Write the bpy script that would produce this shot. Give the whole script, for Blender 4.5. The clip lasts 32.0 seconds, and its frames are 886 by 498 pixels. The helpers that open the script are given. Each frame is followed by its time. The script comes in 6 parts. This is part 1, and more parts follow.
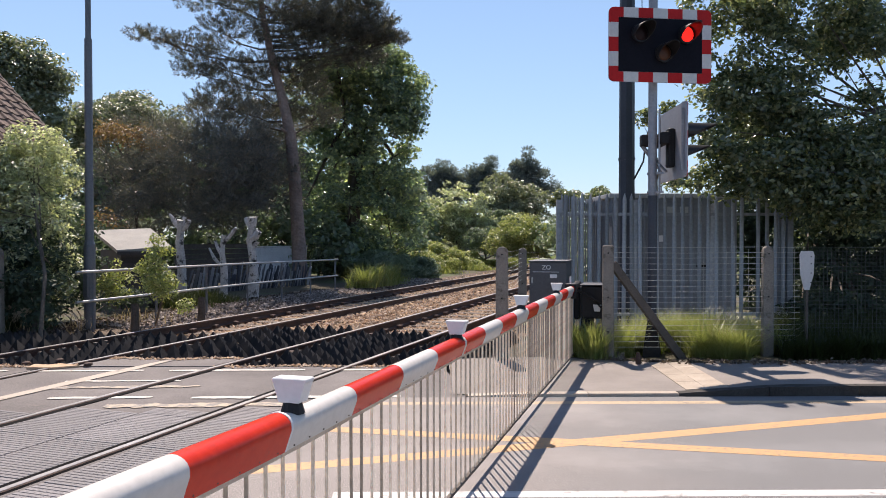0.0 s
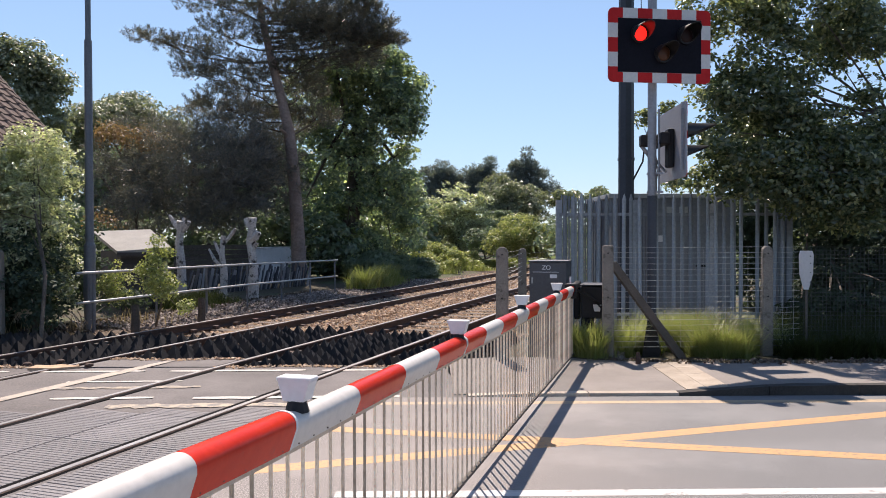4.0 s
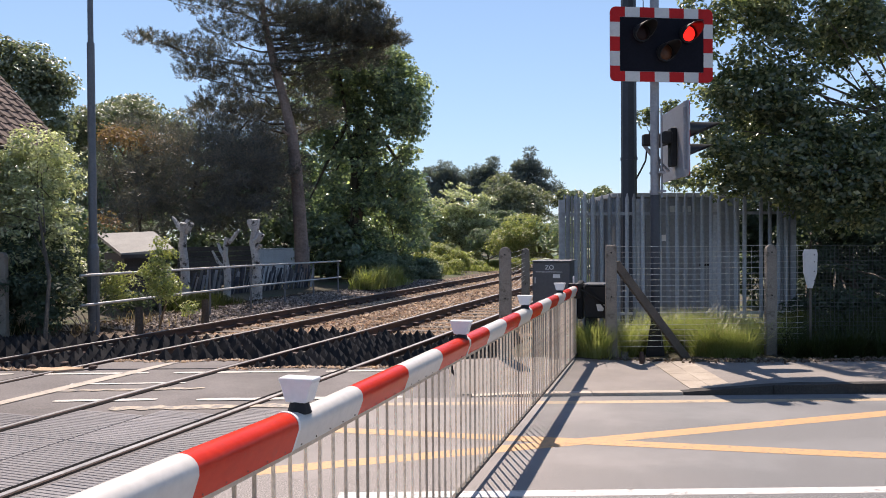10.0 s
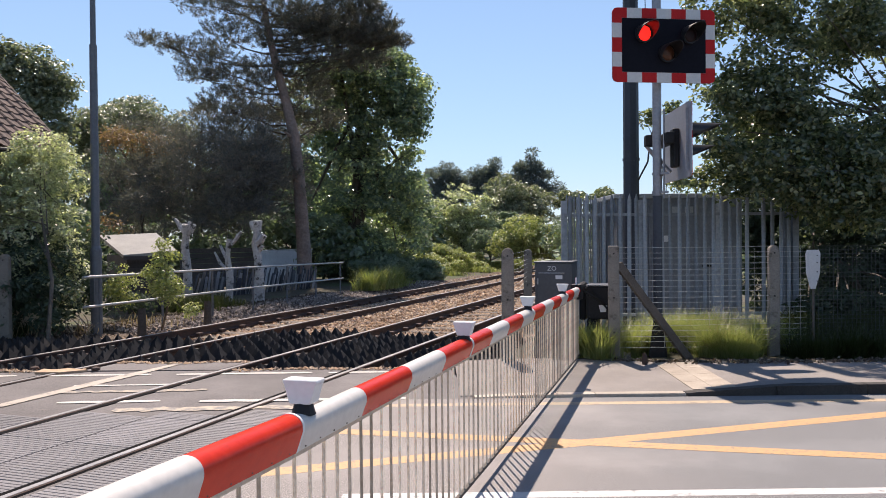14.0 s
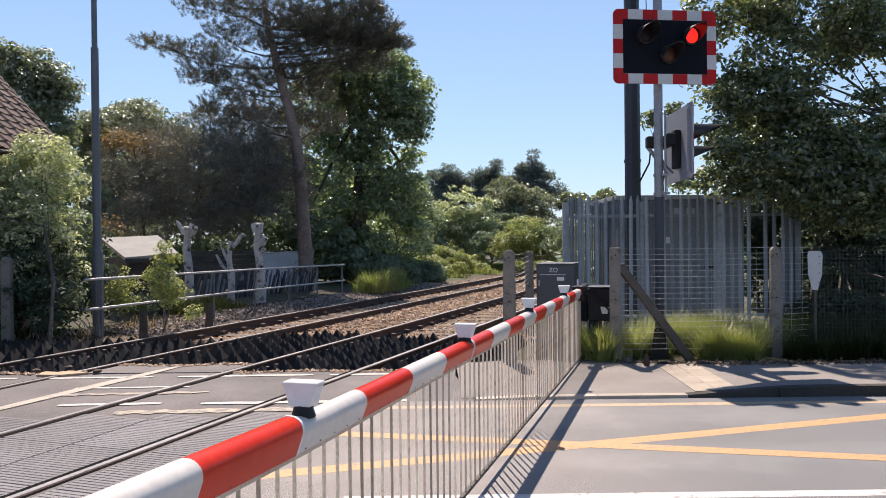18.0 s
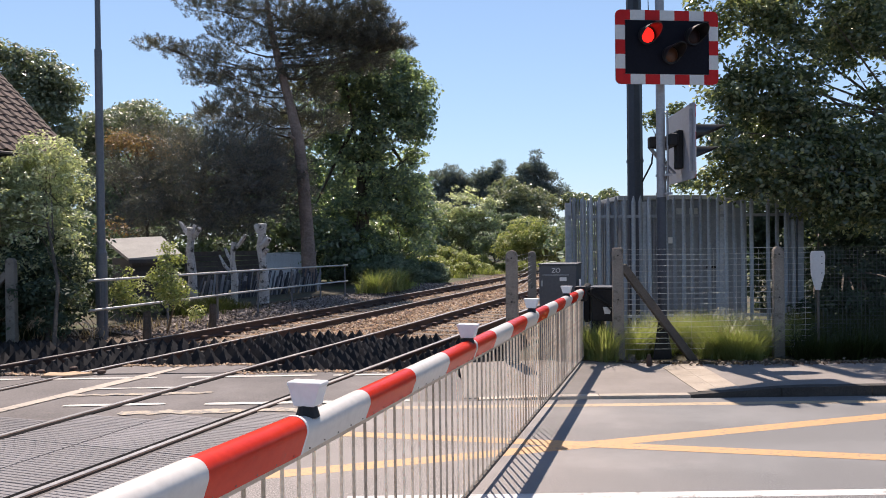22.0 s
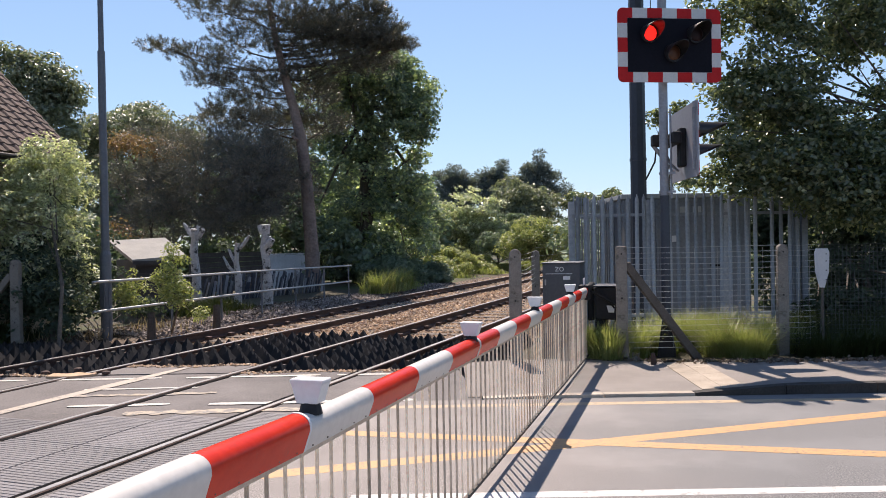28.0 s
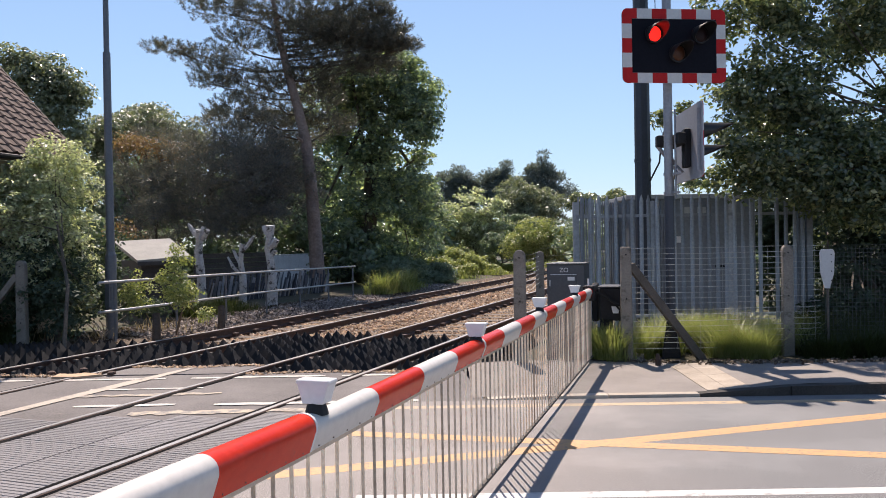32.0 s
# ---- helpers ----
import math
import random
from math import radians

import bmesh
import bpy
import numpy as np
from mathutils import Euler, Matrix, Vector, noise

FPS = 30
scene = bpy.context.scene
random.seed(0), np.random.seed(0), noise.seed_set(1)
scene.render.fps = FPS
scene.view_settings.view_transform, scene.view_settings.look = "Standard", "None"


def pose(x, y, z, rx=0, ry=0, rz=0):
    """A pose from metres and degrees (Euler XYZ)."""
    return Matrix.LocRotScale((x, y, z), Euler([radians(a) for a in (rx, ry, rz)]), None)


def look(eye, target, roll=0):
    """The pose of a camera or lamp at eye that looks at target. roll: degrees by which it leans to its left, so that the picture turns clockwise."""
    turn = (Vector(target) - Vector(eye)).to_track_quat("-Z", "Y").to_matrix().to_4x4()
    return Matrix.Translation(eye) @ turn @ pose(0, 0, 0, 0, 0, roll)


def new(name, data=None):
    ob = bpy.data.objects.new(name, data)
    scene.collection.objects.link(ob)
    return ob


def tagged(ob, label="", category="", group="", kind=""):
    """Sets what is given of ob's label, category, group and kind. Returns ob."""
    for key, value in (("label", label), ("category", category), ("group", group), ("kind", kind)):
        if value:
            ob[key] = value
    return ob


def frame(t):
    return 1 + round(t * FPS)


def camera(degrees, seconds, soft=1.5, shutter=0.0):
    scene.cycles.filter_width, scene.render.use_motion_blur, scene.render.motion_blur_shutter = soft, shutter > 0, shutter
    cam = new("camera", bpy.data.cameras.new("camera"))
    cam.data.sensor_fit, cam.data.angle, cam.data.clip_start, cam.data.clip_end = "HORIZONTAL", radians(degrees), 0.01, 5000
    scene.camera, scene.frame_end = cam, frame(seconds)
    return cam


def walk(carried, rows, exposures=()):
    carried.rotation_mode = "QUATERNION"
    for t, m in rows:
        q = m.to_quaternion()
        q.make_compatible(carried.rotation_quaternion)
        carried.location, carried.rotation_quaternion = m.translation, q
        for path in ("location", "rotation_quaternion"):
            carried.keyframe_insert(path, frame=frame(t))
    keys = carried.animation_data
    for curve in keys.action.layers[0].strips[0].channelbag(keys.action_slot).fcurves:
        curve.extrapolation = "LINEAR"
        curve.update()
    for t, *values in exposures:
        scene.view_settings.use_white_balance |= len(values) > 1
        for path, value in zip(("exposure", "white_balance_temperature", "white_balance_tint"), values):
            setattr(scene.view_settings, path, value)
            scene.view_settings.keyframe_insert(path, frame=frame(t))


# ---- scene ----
cam = camera(60.0, 32.0, soft=0.95)
PATH = [
    (0, (0.001, -0.003, 1.566), (-0.604, 1.903, 1.538), 0.0),
    (0.5, (-0.002, -0.007, 1.565), (-0.607, 1.9, 1.537), 0.0),
    (1, (-0.007, -0.006, 1.563), (-0.61, 1.901, 1.536), 0.0),
    (1.5, (-0.003, -0.012, 1.562), (-0.607, 1.895, 1.535), 0.0),
    (2, (-0.004, -0.021, 1.565), (-0.607, 1.886, 1.537), -0.0),
    (2.5, (-0.009, -0.018, 1.563), (-0.612, 1.889, 1.536), -0.0),
    (3, (-0.009, -0.023, 1.566), (-0.611, 1.884, 1.537), -0.0),
    (3.5, (-0.005, -0.027, 1.564), (-0.608, 1.88, 1.537), -0.1),
    (5.5, (-0.009, -0.016, 1.562), (-0.612, 1.891, 1.536), -0.1),
    (6, (-0.009, -0.015, 1.564), (-0.613, 1.891, 1.536), -0.1),
    (6.5, (-0.009, -0.016, 1.562), (-0.614, 1.89, 1.535), -0.2),
    (7, (-0.006, -0.022, 1.563), (-0.612, 1.884, 1.537), -0.2),
    (7.5, (-0.008, -0.012, 1.561), (-0.614, 1.894, 1.535), -0.2),
    (8, (-0.008, -0.012, 1.56), (-0.614, 1.894, 1.535), -0.2),
    (8.5, (-0.003, -0.013, 1.563), (-0.611, 1.892, 1.537), -0.3),
    (9, (-0.004, -0.012, 1.563), (-0.613, 1.893, 1.537), -0.3),
    (9.5, (-0.004, -0.015, 1.56), (-0.614, 1.89, 1.536), -0.3),
    (10, (-0.002, -0.02, 1.561), (-0.613, 1.884, 1.536), -0.4),
    (10.5, (-0.011, -0.017, 1.562), (-0.62, 1.888, 1.537), -0.3),
    (11, (-0.008, -0.016, 1.559), (-0.62, 1.888, 1.536), -0.4),
    (11.5, (-0.006, -0.016, 1.56), (-0.618, 1.888, 1.537), -0.4),
    (12, (-0.006, -0.014, 1.559), (-0.619, 1.89, 1.536), -0.4),
    (12.5, (-0.007, -0.019, 1.56), (-0.62, 1.885, 1.538), -0.4),
    (13, (-0.005, -0.023, 1.562), (-0.619, 1.881, 1.539), -0.4),
    (13.5, (-0.01, -0.016, 1.559), (-0.624, 1.887, 1.538), -0.5),
    (14, (-0.007, -0.023, 1.562), (-0.623, 1.88, 1.54), -0.5),
    (14.5, (-0.009, -0.022, 1.56), (-0.624, 1.881, 1.54), -0.5),
    (16.5, (-0.002, -0.024, 1.563), (-0.621, 1.877, 1.543), -0.6),
    (17, (0.0, -0.022, 1.565), (-0.62, 1.879, 1.545), -0.5),
    (17.5, (-0.001, -0.018, 1.564), (-0.621, 1.883, 1.546), -0.6),
    (18, (-0.005, -0.013, 1.561), (-0.625, 1.888, 1.544), -0.6),
    (18.5, (-0.004, -0.021, 1.562), (-0.625, 1.88, 1.544), -0.6),
    (19, (-0.007, -0.022, 1.562), (-0.629, 1.879, 1.544), -0.6),
    (19.5, (-0.007, -0.033, 1.563), (-0.629, 1.867, 1.545), -0.6),
    (20, (-0.008, -0.031, 1.563), (-0.631, 1.869, 1.546), -0.6),
    (20.5, (-0.005, -0.034, 1.564), (-0.629, 1.866, 1.547), -0.7),
    (21, (-0.001, -0.038, 1.567), (-0.627, 1.861, 1.55), -0.7),
    (21.5, (-0.003, -0.033, 1.564), (-0.629, 1.866, 1.548), -0.7),
    (22, (0.003, -0.035, 1.564), (-0.624, 1.864, 1.548), -0.7),
    (22.5, (-0.002, -0.029, 1.544), (-0.633, 1.869, 1.527), -0.7),
    (23, (-0.008, -0.024, 1.545), (-0.638, 1.874, 1.525), -0.6),
    (23.5, (-0.005, -0.022, 1.546), (-0.634, 1.877, 1.528), -0.8),
    (24, (-0.003, -0.02, 1.548), (-0.631, 1.878, 1.532), -0.8),
    (24.5, (0.004, -0.024, 1.551), (-0.625, 1.874, 1.535), -0.9),
    (25, (-0.001, -0.016, 1.549), (-0.63, 1.882, 1.533), -0.9),
    (25.5, (-0.001, -0.016, 1.55), (-0.63, 1.882, 1.533), -0.9),
    (27.5, (0.007, -0.025, 1.553), (-0.628, 1.872, 1.538), -0.9),
    (28, (0.007, -0.031, 1.551), (-0.629, 1.865, 1.536), -1.0),
    (28.5, (-0.003, -0.028, 1.55), (-0.639, 1.868, 1.535), -1.0),
    (29, (-0.002, -0.034, 1.552), (-0.641, 1.861, 1.536), -0.9),
    (29.5, (-0.002, -0.041, 1.554), (-0.641, 1.854, 1.539), -0.9),
    (30, (-0.002, -0.046, 1.556), (-0.643, 1.848, 1.541), -0.9),
    (30.5, (0.0, -0.052, 1.556), (-0.642, 1.842, 1.542), -1.0),
    (31, (-0.005, -0.047, 1.552), (-0.647, 1.847, 1.538), -1.0),
    (31.5, (0.009, -0.052, 1.556), (-0.636, 1.841, 1.543), -1.0),
    (32, (0.004, -0.039, 1.552), (-0.642, 1.854, 1.539), -1.0),
]
walk(cam, [(t, look(eye, target, roll)) for t, eye, target, roll in PATH], [(0.0, 0.6, 6500, 16)])

# ---- world, sun, exposure ----
SUN = Vector((-0.30, 0.56, 1.0)).normalized()
world = bpy.data.worlds.new("sky")
scene.world = world
world.use_nodes = True
wn = world.node_tree.nodes
sky = wn.new("ShaderNodeTexSky")
sky.sky_type = "NISHITA"
sky.sun_disc = False
sky.sun_elevation = math.asin(SUN.z)
sky.sun_rotation = math.atan2(SUN.x, SUN.y)
sky.air_density, sky.dust_density, sky.ozone_density = 1.0, 0.0, 0.9
wn["Background"].inputs["Strength"].default_value = 0.093
even = wn.new("ShaderNodeMix")  # clear dry air: the blue stays even down to the treetops
even.data_type = "RGBA"
high = wn.new("ShaderNodeSeparateXYZ")
world.node_tree.links.new(wn.new("ShaderNodeTexCoord").outputs["Generated"], high.inputs[0])
share = wn.new("ShaderNodeMapRange")
share.inputs["From Min"].default_value, share.inputs["From Max"].default_value = 0.0, 0.55
share.inputs["To Min"].default_value, share.inputs["To Max"].default_value = 0.62, 0.0
world.node_tree.links.new(high.outputs["Z"], share.inputs["Value"])
world.node_tree.links.new(share.outputs["Result"], even.inputs["Factor"])
even.inputs["B"].default_value = (2.75, 4.45, 6.6, 1)
world.node_tree.links.new(sky.outputs["Color"], even.inputs["A"])
world.node_tree.links.new(even.outputs["Result"], wn["Background"].inputs["Color"])
sun = new("sun", bpy.data.lights.new("sun", "SUN"))
sun.data.energy, sun.data.angle, sun.data.color = 5.15, radians(0.53), (1.0, 0.885, 0.75)
sun.matrix_world = look((-30, 56, 100), (0, 0, 0))


# ---- materials ----
def nodes_of(name):
    m = bpy.data.materials.new(name)
    m.use_nodes = True
    nt = m.node_tree
    return m, nt, nt.nodes["Principled BSDF"]


def noise_node(nt, scale, detail=4.0, rough=0.6, vec=None):
    n = nt.nodes.new("ShaderNodeTexNoise")
    n.inputs["Scale"].default_value = scale
    n.inputs["Detail"].default_value = detail
    n.inputs["Roughness"].default_value = rough
    if vec:
        nt.links.new(vec, n.inputs["Vector"])
    return n.outputs["Fac"]


def ramp(nt, fac, stops):
    r = nt.nodes.new("ShaderNodeValToRGB")
    e = r.color_ramp.elements
    while len(e) < len(stops):
        e.new(0.5)
    for k, (p, c) in zip(e, stops):
        k.position, k.color = p, (*c, 1)
    nt.links.new(fac, r.inputs["Fac"])
    return r.outputs["Color"]


def mixc(nt, fac, a, b, kind="MIX"):
    n = nt.nodes.new("ShaderNodeMix")
    n.data_type, n.blend_type = "RGBA", kind
    for sock, v in ((n.inputs["Factor"], fac), (n.inputs["A"], a), (n.inputs["B"], b)):
        if isinstance(v, (int, float)):
            sock.default_value = v
        elif isinstance(v, tuple):
            sock.default_value = (*v, 1)
        else:
            nt.links.new(v, sock)
    return n.outputs["Result"]


def surf(name, dark, light, rough=0.7, metal=0.0, big=1.5, fine=40.0, bump=0.2, stain=None, per_piece=0.0, spec=0.5, depth=0.01, edge=(0.35, 0.65)):
    """A surface with a broad and a fine variation between two colours, fine relief, and a stain with a shape of its own."""
    m, nt, p = nodes_of(name)
    co = nt.nodes.new("ShaderNodeTexCoord").outputs["Object"]
    a = noise_node(nt, big, 5, 0.65, co)
    b = noise_node(nt, fine, 3, 0.6, co)
    mid = tuple((x + y) / 2 for x, y in zip(dark, light))
    c1 = ramp(nt, a, [(edge[0], dark), (edge[1], light)])
    c2 = ramp(nt, b, [(edge[0], dark), (0.5, mid), (edge[1], light)])
    col = mixc(nt, 0.5, c1, c2)
    if stain:
        s = noise_node(nt, stain[1], 6, 0.7, co)
        mask = ramp(nt, s, [(stain[2], (0, 0, 0)), (stain[2] + 0.1, (1, 1, 1))])
        col = mixc(nt, mask, col, stain[0])
    if per_piece:
        rnd = nt.nodes.new("ShaderNodeObjectInfo").outputs["Random"]
        v = ramp(nt, rnd, [(0.0, (1 - per_piece,) * 3), (1.0, (1 + per_piece,) * 3)])
        col = mixc(nt, 1.0, col, v, "MULTIPLY")
    nt.links.new(col, p.inputs["Base Color"])
    p.inputs["Roughness"].default_value, p.inputs["Metallic"].default_value = rough, metal
    p.inputs["Specular IOR Level"].default_value = spec
    if bump:
        bn = nt.nodes.new("ShaderNodeBump")
        bn.inputs["Strength"].default_value, bn.inputs["Distance"].default_value = bump, depth
        nt.links.new(b, bn.inputs["Height"])
        nt.links.new(bn.outputs["Normal"], p.inputs["Normal"])
    return m


def paint_on(name, paint, under, wear, scale=9.0, rough=0.6):
    """Road paint, worn through to the surface under it."""
    m, nt, p = nodes_of(name)
    co = nt.nodes.new("ShaderNodeTexCoord").outputs["Object"]
    a = noise_node(nt, scale, 8, 0.75, co)
    mask = ramp(nt, a, [(wear - 0.06, (0, 0, 0)), (wear + 0.06, (1, 1, 1))])
    g = noise_node(nt, 150, 2, 0.5, co)
    shade = ramp(nt, g, [(0.3, (0.8, 0.8, 0.8)), (0.7, (1, 1, 1))])
    col = mixc(nt, 1.0, mixc(nt, mask, under, paint), shade, "MULTIPLY")
    nt.links.new(col, p.inputs["Base Color"])
    p.inputs["Roughness"].default_value = rough
    bn = nt.nodes.new("ShaderNodeBump")
    bn.inputs["Strength"].default_value, bn.inputs["Distance"].default_value = 0.4, 0.004
    nt.links.new(g, bn.inputs["Height"])
    nt.links.new(bn.outputs["Normal"], p.inputs["Normal"])
    return m


def leafy(name, colours, through_light=0.35, rough=0.4, spec=0.4):
    """Leaves: a colour of its own for each leaf, some light let through, a little gloss."""
    m, nt, p = nodes_of(name)
    rnd = nt.nodes.new("ShaderNodeNewGeometry").outputs["Random Per Island"]
    n = len(colours)
    col = ramp(nt, rnd, [(i / max(1, n - 1), c) for i, c in enumerate(colours)])
    nt.links.new(col, p.inputs["Base Color"])
    p.inputs["Roughness"].default_value, p.inputs["Specular IOR Level"].default_value = rough, spec
    t = nt.nodes.new("ShaderNodeBsdfTranslucent")
    warm = mixc(nt, 1.0, col, (1.3, 1.35, 0.75), "MULTIPLY")
    nt.links.new(warm, t.inputs["Color"])
    mx = nt.nodes.new("ShaderNodeMixShader")
    mx.inputs["Fac"].default_value = through_light
    nt.links.new(p.outputs["BSDF"], mx.inputs[1])
    nt.links.new(t.outputs["BSDF"], mx.inputs[2])
    nt.links.new(mx.outputs["Shader"], nt.nodes["Material Output"].inputs["Surface"])
    return m


def island_surf(name, colours, rough=0.85):
    m, nt, p = nodes_of(name)
    rnd = nt.nodes.new("ShaderNodeNewGeometry").outputs["Random Per Island"]
    n = len(colours)
    nt.links.new(ramp(nt, rnd, [(i / max(1, n - 1), c) for i, c in enumerate(colours)]), p.inputs["Base Color"])
    p.inputs["Roughness"].default_value = rough
    return m


def asphalt(name, dark, light, lanes):
    """Worn asphalt: stone chips, broad patches and darker rough lanes along it."""
    m, nt, p = nodes_of(name)
    co = nt.nodes.new("ShaderNodeTexCoord").outputs["Object"]
    broad = ramp(nt, noise_node(nt, 0.8, 5, 0.6, co), [(0.35, dark), (0.65, light)])
    chips = noise_node(nt, 95, 3, 0.75, co)
    mid = tuple((x + y) / 2 for x, y in zip(dark, light))
    speck = ramp(nt, chips, [(0.33, tuple(x * 0.3 for x in dark)), (0.44, tuple(x * 0.85 for x in dark)), (0.56, mid), (0.68, tuple(x * 1.7 for x in light))])
    parts = nt.nodes.new("ShaderNodeSeparateXYZ")
    nt.links.new(co, parts.inputs[0])
    sway = nt.nodes.new("ShaderNodeMath")
    sway.operation = "MULTIPLY_ADD"
    nt.links.new(noise_node(nt, 1.6, 5, 0.65, co), sway.inputs[0])
    sway.inputs[1].default_value = 0.9
    nt.links.new(parts.outputs["Y"], sway.inputs[2])
    across = nt.nodes.new("ShaderNodeMath")
    across.operation = "MULTIPLY"
    nt.links.new(sway.outputs[0], across.inputs[0])
    across.inputs[1].default_value = 0.1
    lane = ramp(nt, across.outputs[0], [(0.485, (1, 1, 1)), (0.545, (1, 1, 1)), (0.575, (0.15, 0.15, 0.15)), (0.615, (0.15, 0.15, 0.15)), (0.635, (0.9, 0.9, 0.9)), (0.675, (0.9, 0.9, 0.9)), (0.70, (0.12, 0.12, 0.12)), (0.77, (0.12, 0.12, 0.12)), (0.80, (0.6, 0.6, 0.6))])
    col = mixc(nt, lane if lanes else 0.4, broad, speck)
    along = nt.nodes.new("ShaderNodeMath")
    along.operation = "MULTIPLY_ADD"
    nt.links.new(noise_node(nt, 0.9, 4, 0.6, co), along.inputs[0])
    along.inputs[1].default_value = 1.6
    nt.links.new(parts.outputs["X"], along.inputs[2])
    near = nt.nodes.new("ShaderNodeMapRange")
    nt.links.new(along.outputs[0], near.inputs["Value"])
    near.inputs["From Min"].default_value, near.inputs["From Max"].default_value = 3.0, 0.9
    col = mixc(nt, near.outputs["Result"], col, mixc(nt, 1.0, col, (1.48, 1.36, 1.28), "MULTIPLY"))
    nt.links.new(col, p.inputs["Base Color"])
    p.inputs["Roughness"].default_value = 0.85
    bn = nt.nodes.new("ShaderNodeBump")
    bn.inputs["Strength"].default_value, bn.inputs["Distance"].default_value = 0.35, 0.005
    nt.links.new(chips, bn.inputs["Height"])
    nt.links.new(bn.outputs["Normal"], p.inputs["Normal"])
    return m


ASPHALT = asphalt("asphalt", (0.145, 0.144, 0.146), (0.221, 0.219, 0.219), True)
FOOTWAY = surf("footway_asphalt", (0.165, 0.148, 0.136), (0.28, 0.252, 0.232), 0.9, big=1.1, fine=110, bump=0.5, depth=0.005)
DECK = surf("deck_asphalt", (0.058, 0.052, 0.052), (0.185, 0.168, 0.164), 0.8, big=0.8, fine=60, bump=0.5, depth=0.006, stain=((0.26, 0.22, 0.18), 1.4, 0.66))
RUBBER = surf("crossing_rubber", (0.11, 0.104, 0.108), (0.235, 0.222, 0.226), 0.5, big=0.9, fine=55, bump=0.3, per_piece=0.12)
WORN_WHITE = surf("barrier_white", (0.56, 0.53, 0.485), (0.67, 0.635, 0.585), 0.34, big=3, fine=30, bump=0.04, stain=((0.42, 0.38, 0.33), 6, 0.62))
WHITE_LINE = paint_on("white_road_paint", (0.62, 0.60, 0.58), (0.17, 0.17, 0.17), 0.40)
YELLOW_LINE = paint_on("yellow_road_paint", (0.55, 0.325, 0.15), (0.22, 0.185, 0.15), 0.42, 24)
PALE_YELLOW_LINE = paint_on("faded_yellow_paint", (0.44, 0.36, 0.27), (0.18, 0.168, 0.16), 0.49, 9)
KERB_YELLOW = paint_on("kerb_line_paint", (0.47, 0.355, 0.23), (0.20, 0.18, 0.165), 0.40, 11)
CREAM_LINE = paint_on("cream_concrete_edge", (0.43, 0.37, 0.31), (0.17, 0.155, 0.145), 0.42, 5)
BUFF = surf("buff_tactile_paving", (0.29, 0.245, 0.195), (0.42, 0.36, 0.295), 0.9, big=4, fine=60, bump=0.4, per_piece=0.08, stain=((0.20, 0.17, 0.14), 5, 0.62))
# raised stones: the shade on their road face is in this dark colour
KERB_SHADED = surf("kerb_concrete_shaded", (0.022, 0.020, 0.019), (0.065, 0.058, 0.052), 0.9, big=3, fine=70, bump=0.4, per_piece=0.15, stain=((0.12, 0.105, 0.09), 7, 0.66))
# dropped stones: the sun on their tops is in this pale colour
KERB_SUNLIT = surf("dropped_kerb_sunlit", (0.30, 0.255, 0.21), (0.52, 0.46, 0.39), 0.9, big=3, fine=70, bump=0.4, per_piece=0.2, stain=((0.12, 0.10, 0.09), 6, 0.62))
CONCRETE = surf("post_concrete", (0.16, 0.14, 0.12), (0.29, 0.26, 0.225), 0.9, big=5, fine=80, bump=0.5, stain=((0.09, 0.08, 0.065), 6, 0.55))
EARTH = surf("turf_and_earth", (0.035, 0.036, 0.018), (0.095, 0.078, 0.052), 0.95, big=0.35, fine=20, bump=0.7, depth=0.03, stain=((0.06, 0.085, 0.025), 0.2, 0.5))
BALLAST_BED = surf("ballast_bed", (0.06, 0.045, 0.036), (0.16, 0.118, 0.085), 0.95, big=0.5, fine=30, bump=1.0, depth=0.04)
BANK_STONE = island_surf("bank_stone", [(0.05, 0.04, 0.036), (0.14, 0.11, 0.096), (0.28, 0.23, 0.20), (0.085, 0.068, 0.058), (0.45, 0.38, 0.33), (0.11, 0.085, 0.07)])
STONE = island_surf("ballast_stone", [(0.22, 0.14, 0.095), (0.48, 0.30, 0.17), (0.56, 0.41, 0.27), (0.34, 0.26, 0.21), (0.52, 0.34, 0.19), (0.66, 0.56, 0.45)])
RAIL_SIDE = surf("rusty_rail", (0.035, 0.022, 0.018), (0.10, 0.055, 0.04), 0.8, big=2, fine=50, bump=0.4)
RAIL_TOP = surf("polished_rail_head", (0.24, 0.23, 0.235), (0.42, 0.405, 0.41), 0.4, 0.6, big=1, fine=30, bump=0.05)
SLEEPER = surf("sleeper_timber", (0.075, 0.06, 0.05), (0.17, 0.14, 0.11), 0.9, big=2, fine=35, bump=0.6)
GAP = surf("flangeway_black", (0.008, 0.008, 0.009), (0.018, 0.017, 0.017), 0.95, bump=0.1, spec=0.05)
GUARD = surf("guard_rubber", (0.009, 0.008, 0.0085), (0.024, 0.021, 0.021), 0.7, spec=0.3, big=3, fine=40, bump=0.4, per_piece=0.35)
RED = surf("barrier_red", (0.54, 0.022, 0.006), (0.64, 0.036, 0.010), 0.27, big=3, fine=30, bump=0.04, spec=0.25, stain=((0.46, 0.04, 0.02), 7, 0.64))
WHITE = surf("barrier_white", (0.55, 0.525, 0.49), (0.66, 0.63, 0.59), 0.34, big=3, fine=30, bump=0.04, stain=((0.45, 0.42, 0.38), 6, 0.66))
SIGN_RED = surf("sign_red", (0.42, 0.012, 0.014), (0.50, 0.02, 0.022), 0.6, bump=0.03, spec=0.2)
SIGN_WHITE = surf("sign_white", (0.52, 0.52, 0.53), (0.62, 0.62, 0.62), 0.45, bump=0.03)
